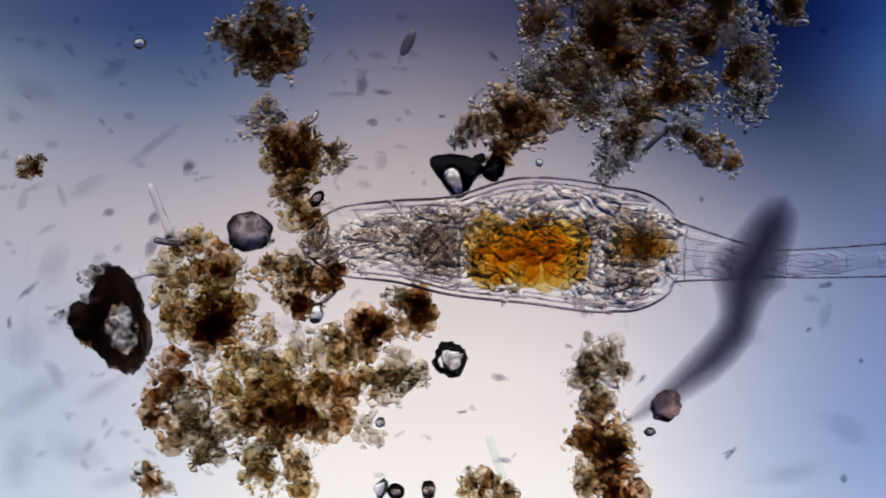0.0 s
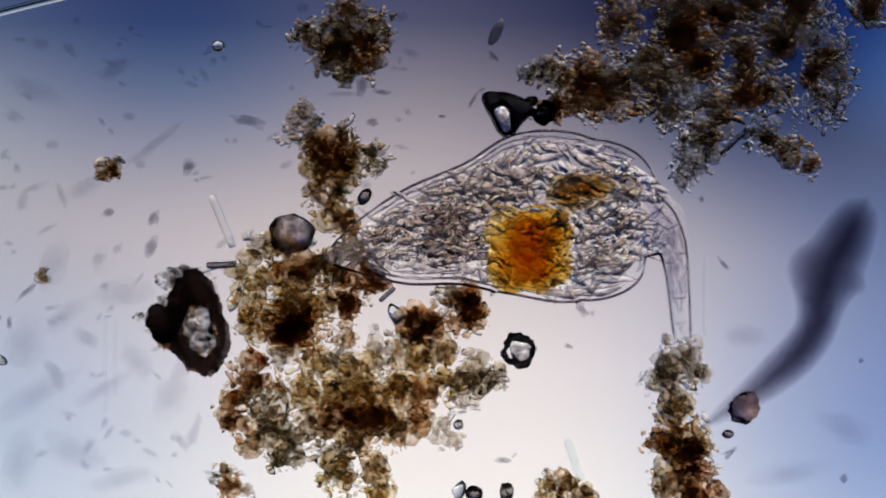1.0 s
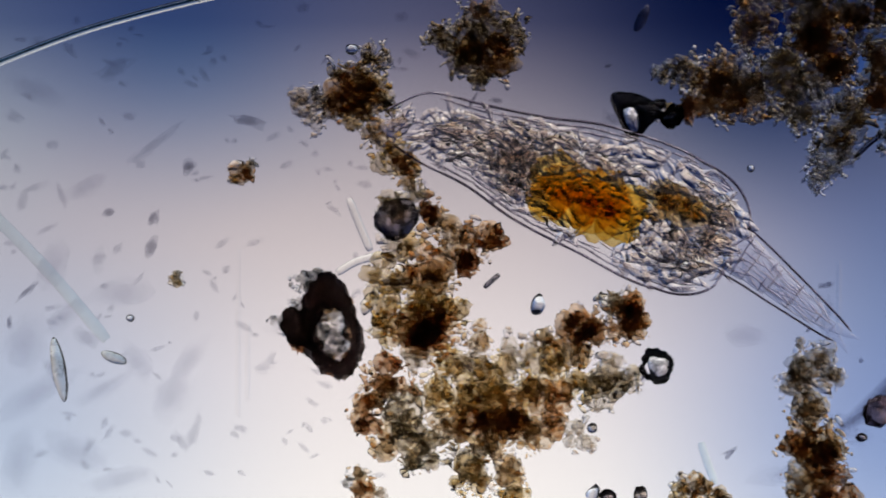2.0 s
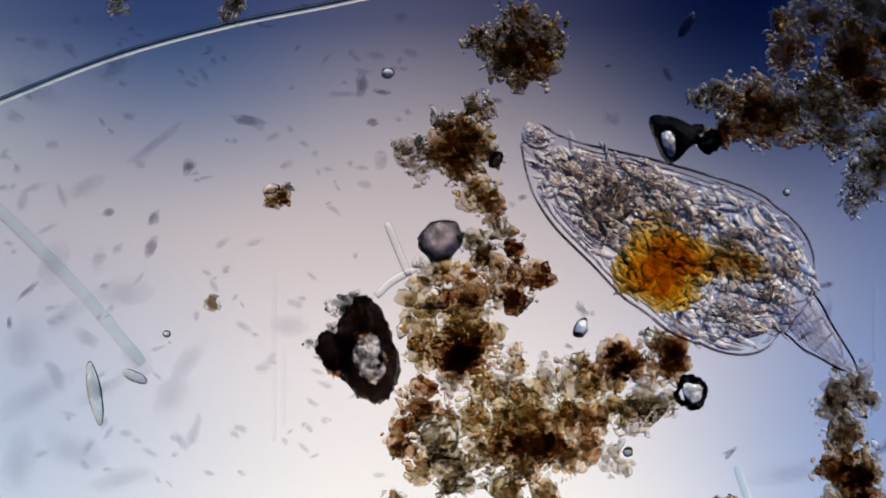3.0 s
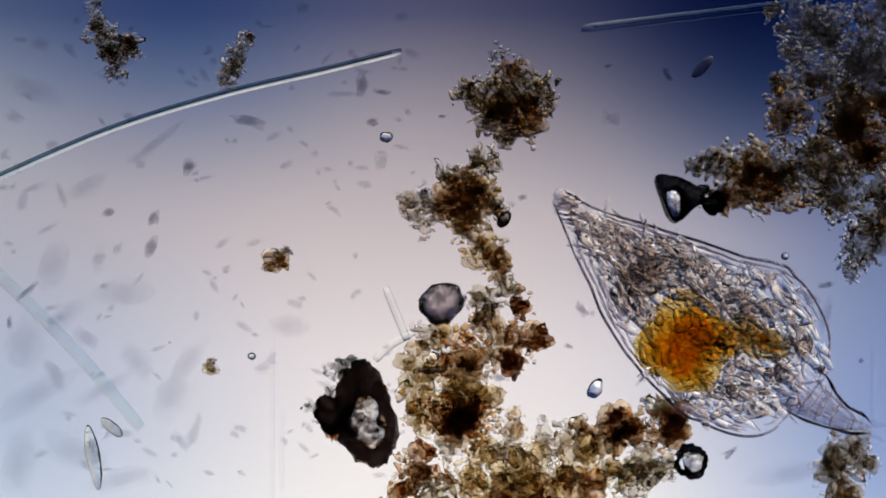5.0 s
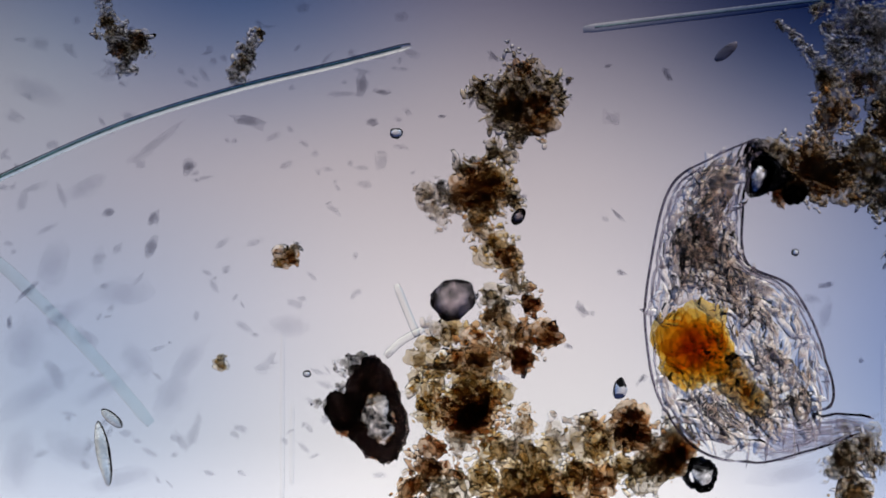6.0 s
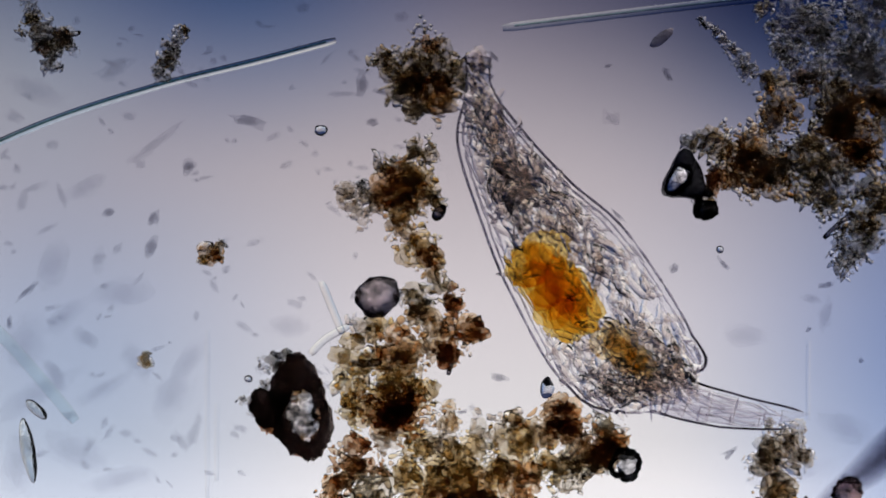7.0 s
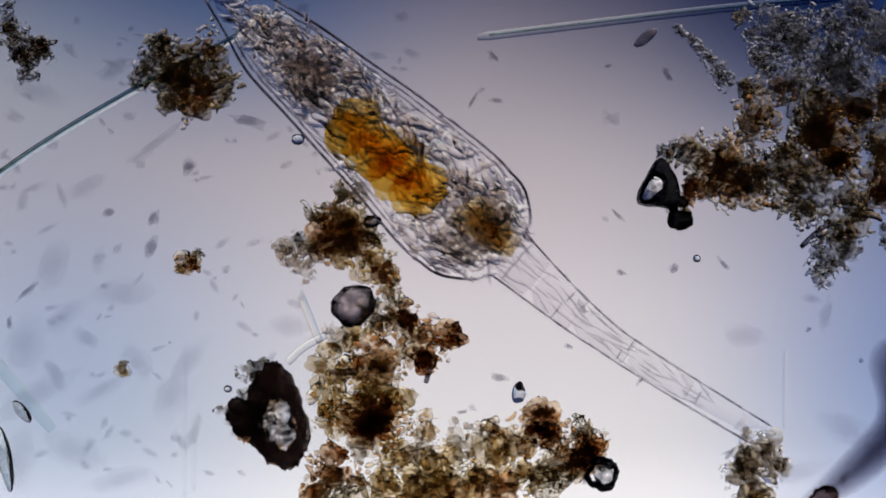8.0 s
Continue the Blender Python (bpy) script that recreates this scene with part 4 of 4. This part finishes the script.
def body_spot(k, p, q, inset=0.0, reach=0.05):
    """A place at p along and q across the body (1 and -1 are the flanks, inset: units away from them), its heading and the half-width."""
    def at(x):
        m, h = body_at(k, x)
        return m + h * (q - math.copysign(inset / max(10.0, np.hypot(h[0], h[1])), q))
    lo, hi = max(p - reach, 0.0), min(p + reach, 8.0)
    a, b, m = at(lo), at(hi), at(p)
    return m[0], m[1], math.atan2(-(b[1] - a[1]), b[0] - a[0]), float(np.hypot(*body_at(k, p)[1]))


def pillow(seed):
    """A soft flat cell: wavy outline, both faces running out gently towards the rim."""
    rng = np.random.default_rng(seed)
    v, f = BALLS[3]
    off = Vector(rng.uniform(-50, 50, 3))
    w = v.copy()
    flat = np.clip(1 - v[:, 0] ** 2 - v[:, 1] ** 2, 0, 1)
    w[:, 2] = np.sign(v[:, 2]) * flat ** 1.5
    wave = np.array([1 + 0.22 * noise.fractal(Vector((p[0] * 1.3, p[1] * 1.3, 0)) + off, 0.8, 2.0, 3) for p in v])
    w[:, :2] *= wave[:, None]
    return w, f


CELLS = [pillow(60 + i) for i in range(14)]


def tissue_mesh(seed, reach, n, size=10.0):
    """A patch of clear crumpled tissue: long wavy folds lying over one another, and fine dark strands."""
    rng = np.random.default_rng(seed)
    chunks = []
    for _ in range(n):
        g = size * rng.uniform(0.65, 1.3) * S
        v, f = CELLS[rng.integers(14)]
        v = v * np.array([g * rng.uniform(1.5, 3.6), g * rng.uniform(0.5, 0.85), g * rng.uniform(0.4, 0.6)])
        v = v + np.outer(np.sin(v[:, 0] / (g * rng.uniform(0.8, 1.4)) + rng.uniform(0, 6)) * g * rng.uniform(0.25, 0.6), np.array([0, 1, 0]))
        a = rng.normal(0, 0.55)
        c, s = math.cos(a), math.sin(a)
        v = v @ np.array([[c, s, 0], [-s, c, 0], [0, 0, 1]])
        r, b = reach * S * math.sqrt(rng.uniform()), rng.uniform(0, 2 * math.pi)
        chunks.append((v + np.array([r * math.cos(b) * 1.2, r * math.sin(b), rng.uniform(-0.018, 0.018)]), f, 0))
    for _ in range(n // 3):
        v, f = BALLS[2]
        g = rng.uniform(1.5, 2.3) * S
        v = v * np.array([g * rng.uniform(4, 7.5), g, g])
        v = v + np.outer(np.sin(v[:, 0] / (g * 3.5) + rng.uniform(0, 6)) * g * 1.6, np.array([0, 1, 0]))
        a, r, b = rng.normal(0, 0.8), reach * S * math.sqrt(rng.uniform()), rng.uniform(0, 2 * math.pi)
        c, s = math.cos(a), math.sin(a)
        v = v @ np.array([[c, s, 0], [-s, c, 0], [0, 0, 1]])
        chunks.append((v + np.array([r * math.cos(b) * 1.2, r * math.sin(b), rng.uniform(0.0, 0.02)]), f, 1))
    return join_mesh("tissue", chunks)


def gland_mesh(seed, a, b, c, rough, grains, size, square=1.0):
    """A gland: a knobbly body, squarer where square is below 1, with grains in it."""
    rng = np.random.default_rng(seed)
    v, f = rough_ball(3, rng, rough, 1.4)
    v = np.sign(v) * np.abs(v) ** square
    chunks = [(v * np.array([a, b, c]) * S, f, 0)]
    for _ in range(grains):
        g = size * S * rng.uniform(0.6, 1.3)
        w, h = GRAINS[1][rng.integers(14)]
        d = rng.normal(size=3)
        d *= rng.uniform(0.3, 0.95) / np.linalg.norm(d)
        chunks.append((w * g + d * np.array([a, b, c]) * S, h, 1))
    return join_mesh("gland", chunks)


rotifer = new("rotifer")
tagged(rotifer, "transparent crawling rotifer with an orange stomach", "rotifer")
PIECES = []  # (part, place at a posture -> u, v, z, heading)


def piece(ob, where):
    PIECES.append((ob, where))


def inside(p, q, dz=0.0, size=0.0, skew=0.0):
    def where(k, st, gut):
        m, h = body_at(k, p)
        w = max(10.0, np.hypot(h[0], h[1]))
        share = q * (max(4.0, w - size) / (0.8 * w) if size else 1.0)
        u, v, head, _ = body_spot(k, p, share, 0.0, 0.3)
        return u, v, BODY_Z + dz, head + skew
    return where


place = np.random.default_rng(91)
for i in range(120):
    p = 0.3 + 5.45 * ((i + place.uniform(0.1, 0.9)) / 120) ** 0.8
    near_head = p < 1.3
    q = (i * 0.618034 % 1.0) * 1.7 - 0.85
    if (3.35 < p < 4.65 and -0.8 < q < 0.12 and i % 4) or (p < 2.5 and i % 2 == 0):
        continue  # the stomach fills its stretch, and the neck is thin
    ob = link("tissue", tissue_mesh(500 + i, 13 if near_head else 30, 5 if near_head else 9, 6.5 if near_head else 10.5), (M_TISSUE, M_STRAND), rotifer)
    piece(ob, inside(p, q, place.uniform(-0.006, 0.006), 25 if near_head else 40))
    tagged(ob, kind="stuff")


def stomach_at(along_k, across_k):
    def where(k, st, gut):
        a, b = body_at(k, 3.2)[0], body_at(k, 5.0)[0]
        h = math.atan2(-(b[1] - a[1]), b[0] - a[0])
        reach = max(16.0, st[2] / 2 - 36) * along_k
        wide = max(10.0, st[3] / 2 - 31) * across_k
        return st[0] + math.cos(h) * reach - math.sin(h) * wide, st[1] - math.sin(h) * reach - math.cos(h) * wide, BODY_Z, h
    return where


def line_mesh(length, radius):
    n = 9
    pts = [Vector(((i / (n - 1) - 0.5) * length * S, 0, 0)) for i in range(n)]
    return tube_mesh(pts, [S * radius * math.sin(math.pi * (0.04 + 0.92 * i / (n - 1))) for i in range(n)], 8, 1.3)


def line_at(p, q, inset, dz, skew=0.0):
    def where(k, st, gut):
        u, v, h, _ = body_spot(k, p, q, inset)
        return u, v, BODY_Z + dz, h + skew
    return where


def line_set(radius, length, stuff):
    out = []
    for s in (0.85, 1.0, 1.2):
        ob = part("body_line", line_mesh(length * s, radius), stuff, None)
        out.append(ob.data)
        bpy.data.objects.remove(ob)
    return out


wobble = np.random.default_rng(77)
# rows of thin tubes along both flanks, the dark ones painting the outline that refraction darkens: share of the
# half-width, units inside it, stretch of the body, spacing, size
for q, inset, start, stop, step, radius, length, stuff in (
        (1.0, 0, 0.05, 1.6, 0.08, 2.3, 18, M_RIM_SEAM), (1.0, 0, 1.6, 5.0, 0.075, 2.6, 34, M_RIM_SEAM), (1.0, 0, 5.0, 5.99, 0.045, 2.5, 24, M_RIM_SEAM),
        (1.0, 9, 1.4, 5.6, 0.10, 2.1, 32, M_RIM_SEAM), (1.0, 19, 1.8, 5.5, 0.13, 2.3, 40, M_LINE), (0.75, 0, 2.0, 5.5, 0.18, 2.3, 38, M_LINE),
        (0.5, 0, 1.6, 5.4, 0.28, 2.3, 36, M_LINE), (0.2, 0, 1.6, 5.6, 0.4, 2.2, 34, M_LINE),
        (1.0, 0, 6.0, 7.98, 0.055, 2.1, 28, M_RIM_SEAM), (0.55, 0, 6.0, 7.6, 0.12, 2.0, 46, M_LINE), (0.15, 0, 6.0, 7.6, 0.14, 1.8, 46, M_LINE)):
    shared = line_set(radius, length, stuff)
    edge = q == 1.0
    for side in (1, -1):
        for p in np.arange(start, stop, step):
            ob = new("body_line", shared[wobble.integers(3)])
            ob.parent = rotifer
            piece(ob, line_at(max(0.0, float(p + wobble.normal(0, 0.2 * step))), side * (q if edge else min(0.93, q + wobble.normal(0, 0.09))), inset + (abs(wobble.normal(0, 2)) if inset else 0),
                               0.0 if edge and not inset else wobble.uniform(-0.02, 0.02), 0.0 if edge else wobble.normal(0, 0.16)))

# seams across the body: the rim of the mouth, the joint of the foot and the rings of its segments
for p, shares, radius, length in ((0.02, (-0.6, 0.0, 0.6), 2.4, 20), (5.97, (-0.7, -0.25, 0.25, 0.7), 2.4, 44), (6.12, (-0.6, 0.0, 0.6), 2.0, 36),
                                  (6.62, (-0.5, 0.5), 2.0, 30), (7.12, (-0.5, 0.5), 1.9, 24), (7.55, (0.0,), 1.8, 24)):
    shared = line_set(radius, length, M_RIM_SEAM)
    for q in shares:
        ob = new("seam", shared[wobble.integers(3)])
        ob.parent = rotifer
        piece(ob, line_at(p, q, 0, 0.004, math.pi / 2))

scatter = random.Random(8)
for i in range(16):
    a = ((i % 4) + 0.5) / 2 - 1 + scatter.uniform(-0.12, 0.12)
    b = ((i // 4) + 0.5) / 2 - 1 + scatter.uniform(-0.12, 0.12)
    a, b = (math.copysign(min(1.0, abs(x) * 1.2) ** p, x) for x, p in ((a, 1.15), (b, 0.8)))
    ob = link("stomach_lobe", gland_mesh(700 + i, scatter.uniform(37, 46), scatter.uniform(31, 38), 24, 0.26, 0, 6), M_STOMACH, rotifer, "orange stomach lobe")
    piece(ob, stomach_at(a, b))


def gut_at(shift, across):
    def where(k, st, gut):
        a, b = gut - st[:2], body_at(k, 6.0)[0] - gut
        d = (a / np.hypot(*a) + b / np.hypot(*b)) / 2
        h = math.atan2(-d[1], d[0])
        run = 46 * shift
        n = 7 * across * (1.2 - 0.5 * shift)
        return gut[0] + math.cos(h) * run - math.sin(h) * n, gut[1] - math.sin(h) * run - math.cos(h) * n, BODY_Z + 0.004, h
    return where


for i in range(8):
    a, b = ((i % 4) + 0.5) / 2 - 1 + scatter.uniform(-0.1, 0.1), (1 if i >= 4 else -1) + scatter.uniform(-0.3, 0.3)
    ob = link("gut_section", gland_mesh(760 + i, scatter.uniform(28, 36), scatter.uniform(19, 24) * (1.1 - 0.25 * a), 16, 0.14, 3, 4.5), (M_GUT, M_STOMACH_GRAIN), rotifer, "brown gut section")
    piece(ob, gut_at(a, b))
piece(link("mastax", gland_mesh(730, 34, 34, 24, 0.4, 30, 5), (M_MASTAX, M_TISSUE), rotifer, "grey granular mastax"), inside(2.75, 0.02))
piece(link("vesicle", gland_mesh(733, 50, 31, 20, 0.12, 22, 4), (M_VESICLE, M_TISSUE), rotifer, "clear rear vesicle"), inside(5.12, -0.6))
piece(link("rostrum", gland_mesh(731, 24, 17, 16, 0.25, 10, 4), (M_MASTAX, M_TISSUE), rotifer, "grey rostrum"), inside(0.1, 0.0))
piece(link("head_lobe", gland_mesh(732, 34, 26, 22, 0.2, 0, 4), M_CUTICLE, rotifer), inside(0.45, 0.0))


def foot_mesh(length, r_front, r_back):
    """A tapering tube with a collar: it hangs forwards from its hind end."""
    n = 9
    pts = [Vector((-length * S * (1 - i / (n - 1)), 0, 0)) for i in range(n)]
    rad = [S * (r_front + (r_back - r_front) * i / (n - 1)) * (0.4 if i == 0 else 0.75 if i == 1 else 0.97 if i == n - 1 else 1) for i in range(n)]
    return tube_mesh(pts, rad, 16, 0.8)


for p, length, a, b in ((6.35, 70, 42, 36), (6.75, 90, 36, 31), (7.15, 110, 30, 25), (7.5, 120, 24, 19), (7.85, 120, 18, 11)):
    piece(part("foot_segment", foot_mesh(length, a, b), M_FOOT, rotifer), inside(p, 0.0, -0.008))


def spur_mesh(side, length):
    n = 8
    pts = [Vector((i / (n - 1) * length * S, side * S * (4 + 12 * (i / (n - 1)) ** 1.5), 0)) for i in range(n)]
    return tube_mesh(pts, [S * (9 * (1 - i / (n - 1)) + 1.2) for i in range(n)], 10)


for side in (1, -1):
    piece(part("toe", spur_mesh(side, 52), M_FOOT, rotifer, "pointed toe"), inside(7.82, 0.0, -0.008))


# ---- what moves ----
def motions():
    rows = [(t, Matrix.Translation(spot(k[0][4][0], k[0][4][1]))) for t, k, _, _ in POSES]
    walk(rotifer, rows)
    for ob, where in PIECES:
        keys, last = [], None
        for (t, k, st, gut), (_, base) in zip(POSES, rows):
            u, v, z, h = where(k, st, gut)
            if last is not None:
                while h - last > math.pi:
                    h -= 2 * math.pi
                while h - last < -math.pi:
                    h += 2 * math.pi
            last = h
            keys.append((t, base.inverted() @ Matrix.Translation(spot(u, v, z)) @ pose(0, 0, 0, 0, 0, math.degrees(h))))
        walk(ob, keys)
    walk(lamp, [(r[0], pose(*over(r[0], LAMP_Z))) for r in SLIPS])
    shift = [(t, pose(0.08 * s, 0.075 * s, 0)) for t, s in ((0.0, 0), (4.7, 0), (6.0, 1), (8.0, 1))]
    walk(field, shift)
    drift(floc_b, (700, 565), [(0, 700, 563), (0.5, 670, 560), (1.0, 650, 555), (1.3, 678, 559, 2), (1.5, 695, 561, 4), (2.2, 699, 562, 6), (3.3, 711, 590, 18), (3.5, 712, 591, 18), (4.5, 713, 582, 12), (4.7, 713, 582, 12), (5.8, 704, 622, 52), (6.5, 706, 625, 55), (7.0, 715, 618, 55), (8, 719, 610, 55)])
    drift(floc_g, (530, 510), [(0, 530, 510), (0.5, 505, 506), (1.0, 475, 505), (1.5, 445, 443), (1.8, 445, 425), (2.2, 452, 423), (3.3, 469, 455), (3.5, 469, 445), (4.0, 438, 420), (4.1, 436, 417), (4.5, 463, 438), (5.8, 466, 447), (8, 469, 438)])
    drift(floc_f, (429, 283), [(0, 535, 375), (0.6, 490, 375), (1.0, 455, 371), (1.5, 387, 313), (1.8, 322, 271), (2.2, 322, 261), (3.3, 429, 292), (3.5, 429, 283), (3.8, 410, 270), (4.0, 387, 258), (4.1, 366, 257), (4.3, 385, 260), (4.5, 418, 266), (5.8, 425, 278), (6.5, 426, 279), (7.0, 420, 282), (7.5, 403, 292), (8, 381, 295)])
    drift(floc_e, (379, 193), [(0, 530, 280, 65), (0.4, 485, 285, 65), (0.8, 462, 288, 65), (1.0, 460, 282, 62), (1.2, 440, 268, 50), (1.5, 377, 223, 20), (1.8, 292, 171), (2.0, 263, 150), (2.2, 292, 145), (3.3, 389, 208), (3.5, 379, 193), (3.8, 370, 172), (4.0, 358, 162), (4.1, 335, 154), (4.3, 340, 168), (4.5, 368, 180), (5.8, 405, 170), (6.5, 411, 168), (7.0, 400, 173), (7.5, 364, 203, -8), (8, 326, 234, -12)])
    drift(floc_t, (499, 23), [(0, 496, 70), (1.0, 501, 68), (2.2, 502, 66), (3.3, 509, 23), (3.5, 499, 23), (4.0, 500, 22, 2), (4.5, 490, 15, 4), (5.8, 496, 22, 4), (6.0, 494, 22, 4), (6.5, 491, 14, 8), (6.8, 479, -4, 10), (7.0, 454, -10, 14), (7.2, 390, -14, 20), (7.5, 228, -12, 28), (7.8, 130, -14, 34), (8, 75, -18, 38)])
    drift(floc_c, (1150, 80), [(0, 1150, 80), (4.7, 1150, 80), (5.8, 1185, 78), (6.0, 1215, 84), (6.2, 1248, 86), (6.5, 1250, 88), (8, 1252, 86)])
    drift(floc_w, (965, -85), [(0, 1050, -88), (4.7, 1050, -88), (5.8, 975, -85), (6.2, 968, -83), (8, 965, -85)])
    drift(floc_l, (1000, 165), [(0, 1000, 165), (0.2, 998, 163, 3), (0.4, 995, 162, 13), (0.6, 995, 160, 18), (0.8, 996, 160, 26), (1.0, 998, 160, 33), (2.2, 996, 160, 35), (4.7, 996, 160, 33), (5.8, 1045, 158, 32), (6.0, 1080, 155, 34), (6.2, 1104, 152, 38), (6.5, 1100, 155, 40), (8, 1098, 157, 40)])
    drift(crystal, (790, 640), [(0, 797, 638), (0.5, 782, 622), (1.0, 780, 618), (1.5, 783, 633), (2.2, 788, 640), (3.3, 784, 645), (4.7, 788, 648), (5.8, 787, 680), (6.5, 787, 686), (7.0, 786, 670), (8, 786, 671)])
    drift(wedge, (806, 310), [(0, 806, 310), (0.2, 800, 307, 1), (0.4, 770, 276, 2), (0.6, 764, 252, 4), (0.8, 760, 226, 6), (1.0, 756, 197, 8), (1.5, 752, 205, 10), (2.2, 744, 190, 12), (3.5, 752, 195, 14), (4.7, 754, 196, 14), (5.2, 765, 170, 18), (5.8, 820, 130, 28), (6.0, 893, 150, 38), (6.2, 912, 145, 48), (6.5, 892, 160, 58), (8, 884, 162, 64)])
    drift(chip, (567, 523), [(0, 560, 555), (1.0, 561, 551, -40), (1.5, 567, 523), (2.2, 580, 531), (3.3, 605, 525, 30), (3.5, 619, 518, 40), (4.1, 598, 525, 20), (4.7, 610, 523, 20), (5.8, 640, 527, 0), (6.5, 650, 535, -10), (8, 639, 526, -5)])
    drift(oval, (440, 410), [(0, 440, 410), (0.4, 410, 411), (1.0, 376, 410), (1.5, 327, 388, -20), (2.2, 324, 376, -40), (3.5, 346, 372, -35), (3.8, 332, 373, -35), (4.0, 317, 375, -35), (4.2, 322, 374, -35), (4.5, 339, 371, -35), (6.5, 346, 371, -30), (8, 344, 371, -35)])
    drift(ring, (444, 228), [(0, 560, 352), (0.4, 542, 348), (0.8, 514, 352), (1.2, 496, 327), (1.5, 470, 300), (2.2, 420, 250), (3.3, 443, 229), (3.7, 444, 230), (4.0, 411, 205), (4.1, 390, 198), (4.3, 401, 206), (4.5, 431, 216), (5.8, 462, 224), (6.5, 463, 224), (7.0, 455, 222), (7.5, 420, 221, 40), (8, 377, 222, 45)])
    drift(needle, (262, 325), [(0, 262, 325), (0.4, 246, 333), (1.0, 233, 341), (1.5, 232, 343), (2.2, 242, 341), (3.5, 244, 343), (8, 246, 345)])
    drift(needle_b, (225, 490), [(0, 225, 490), (1.0, 211, 476, -5), (2.2, 220, 474, -22), (3.3, 224, 473, -32), (8, 226, 474, -32)])
    drift(needle_c, (270, 425), [(0, 270, 425), (0.4, 236, 438), (0.8, 215, 462), (1.0, 224, 466, -10), (1.6, 300, 490, -10), (8, 300, 490, -10)])
    drift(needle_d, (558, 538), [(0, 566, 540), (0.5, 558, 538), (1.0, 532, 530), (1.5, 492, 500), (2.2, 480, 500), (5.8, 470, 512, -30), (8, 472, 510, -30)])
    drift(slipper, (-180, 622), [(0, -150, 632), (1.2, -154, 631), (2.2, -186, 622), (3.5, -213, 611, 10), (4.5, -232, 598, 20), (6.5, -264, 578, 20), (8, -246, 560, 30)])
    drift(swimmer, (-130, 485), [(0, -150, 560), (3.3, -148, 533), (3.5, -128, 483), (3.7, -121, 448), (4.1, -95, 430), (4.3, -87, 396), (4.5, -77, 415), (4.7, -32, 448), (8, 120, 520)])
    drift(drifter, (722, 75), [(0, 722, 75), (1.0, 740, 52), (2.2, 765, 15), (3.5, 784, -22, 10), (4.5, 798, -39, 15), (6.5, 843, -79, 25), (8, 864, -105, 25)])
    drift(thread, (-560, 175), [(0, -560, 175), (3.5, -560, 175), (4.7, -558, 196, -1.4), (5.8, -558, 203, -2.2), (6.5, -558, 201, -2), (7.2, -554, 206, -2.9), (7.5, -549, 219, -5), (7.8, -528, 287, -12.8), (8, -518, 322, -16)])
    drift(thread_b, (598, -119), [(0, 598, -119), (4.7, 594, -118), (5.8, 580, -110), (8, 564, -106)])


motions()
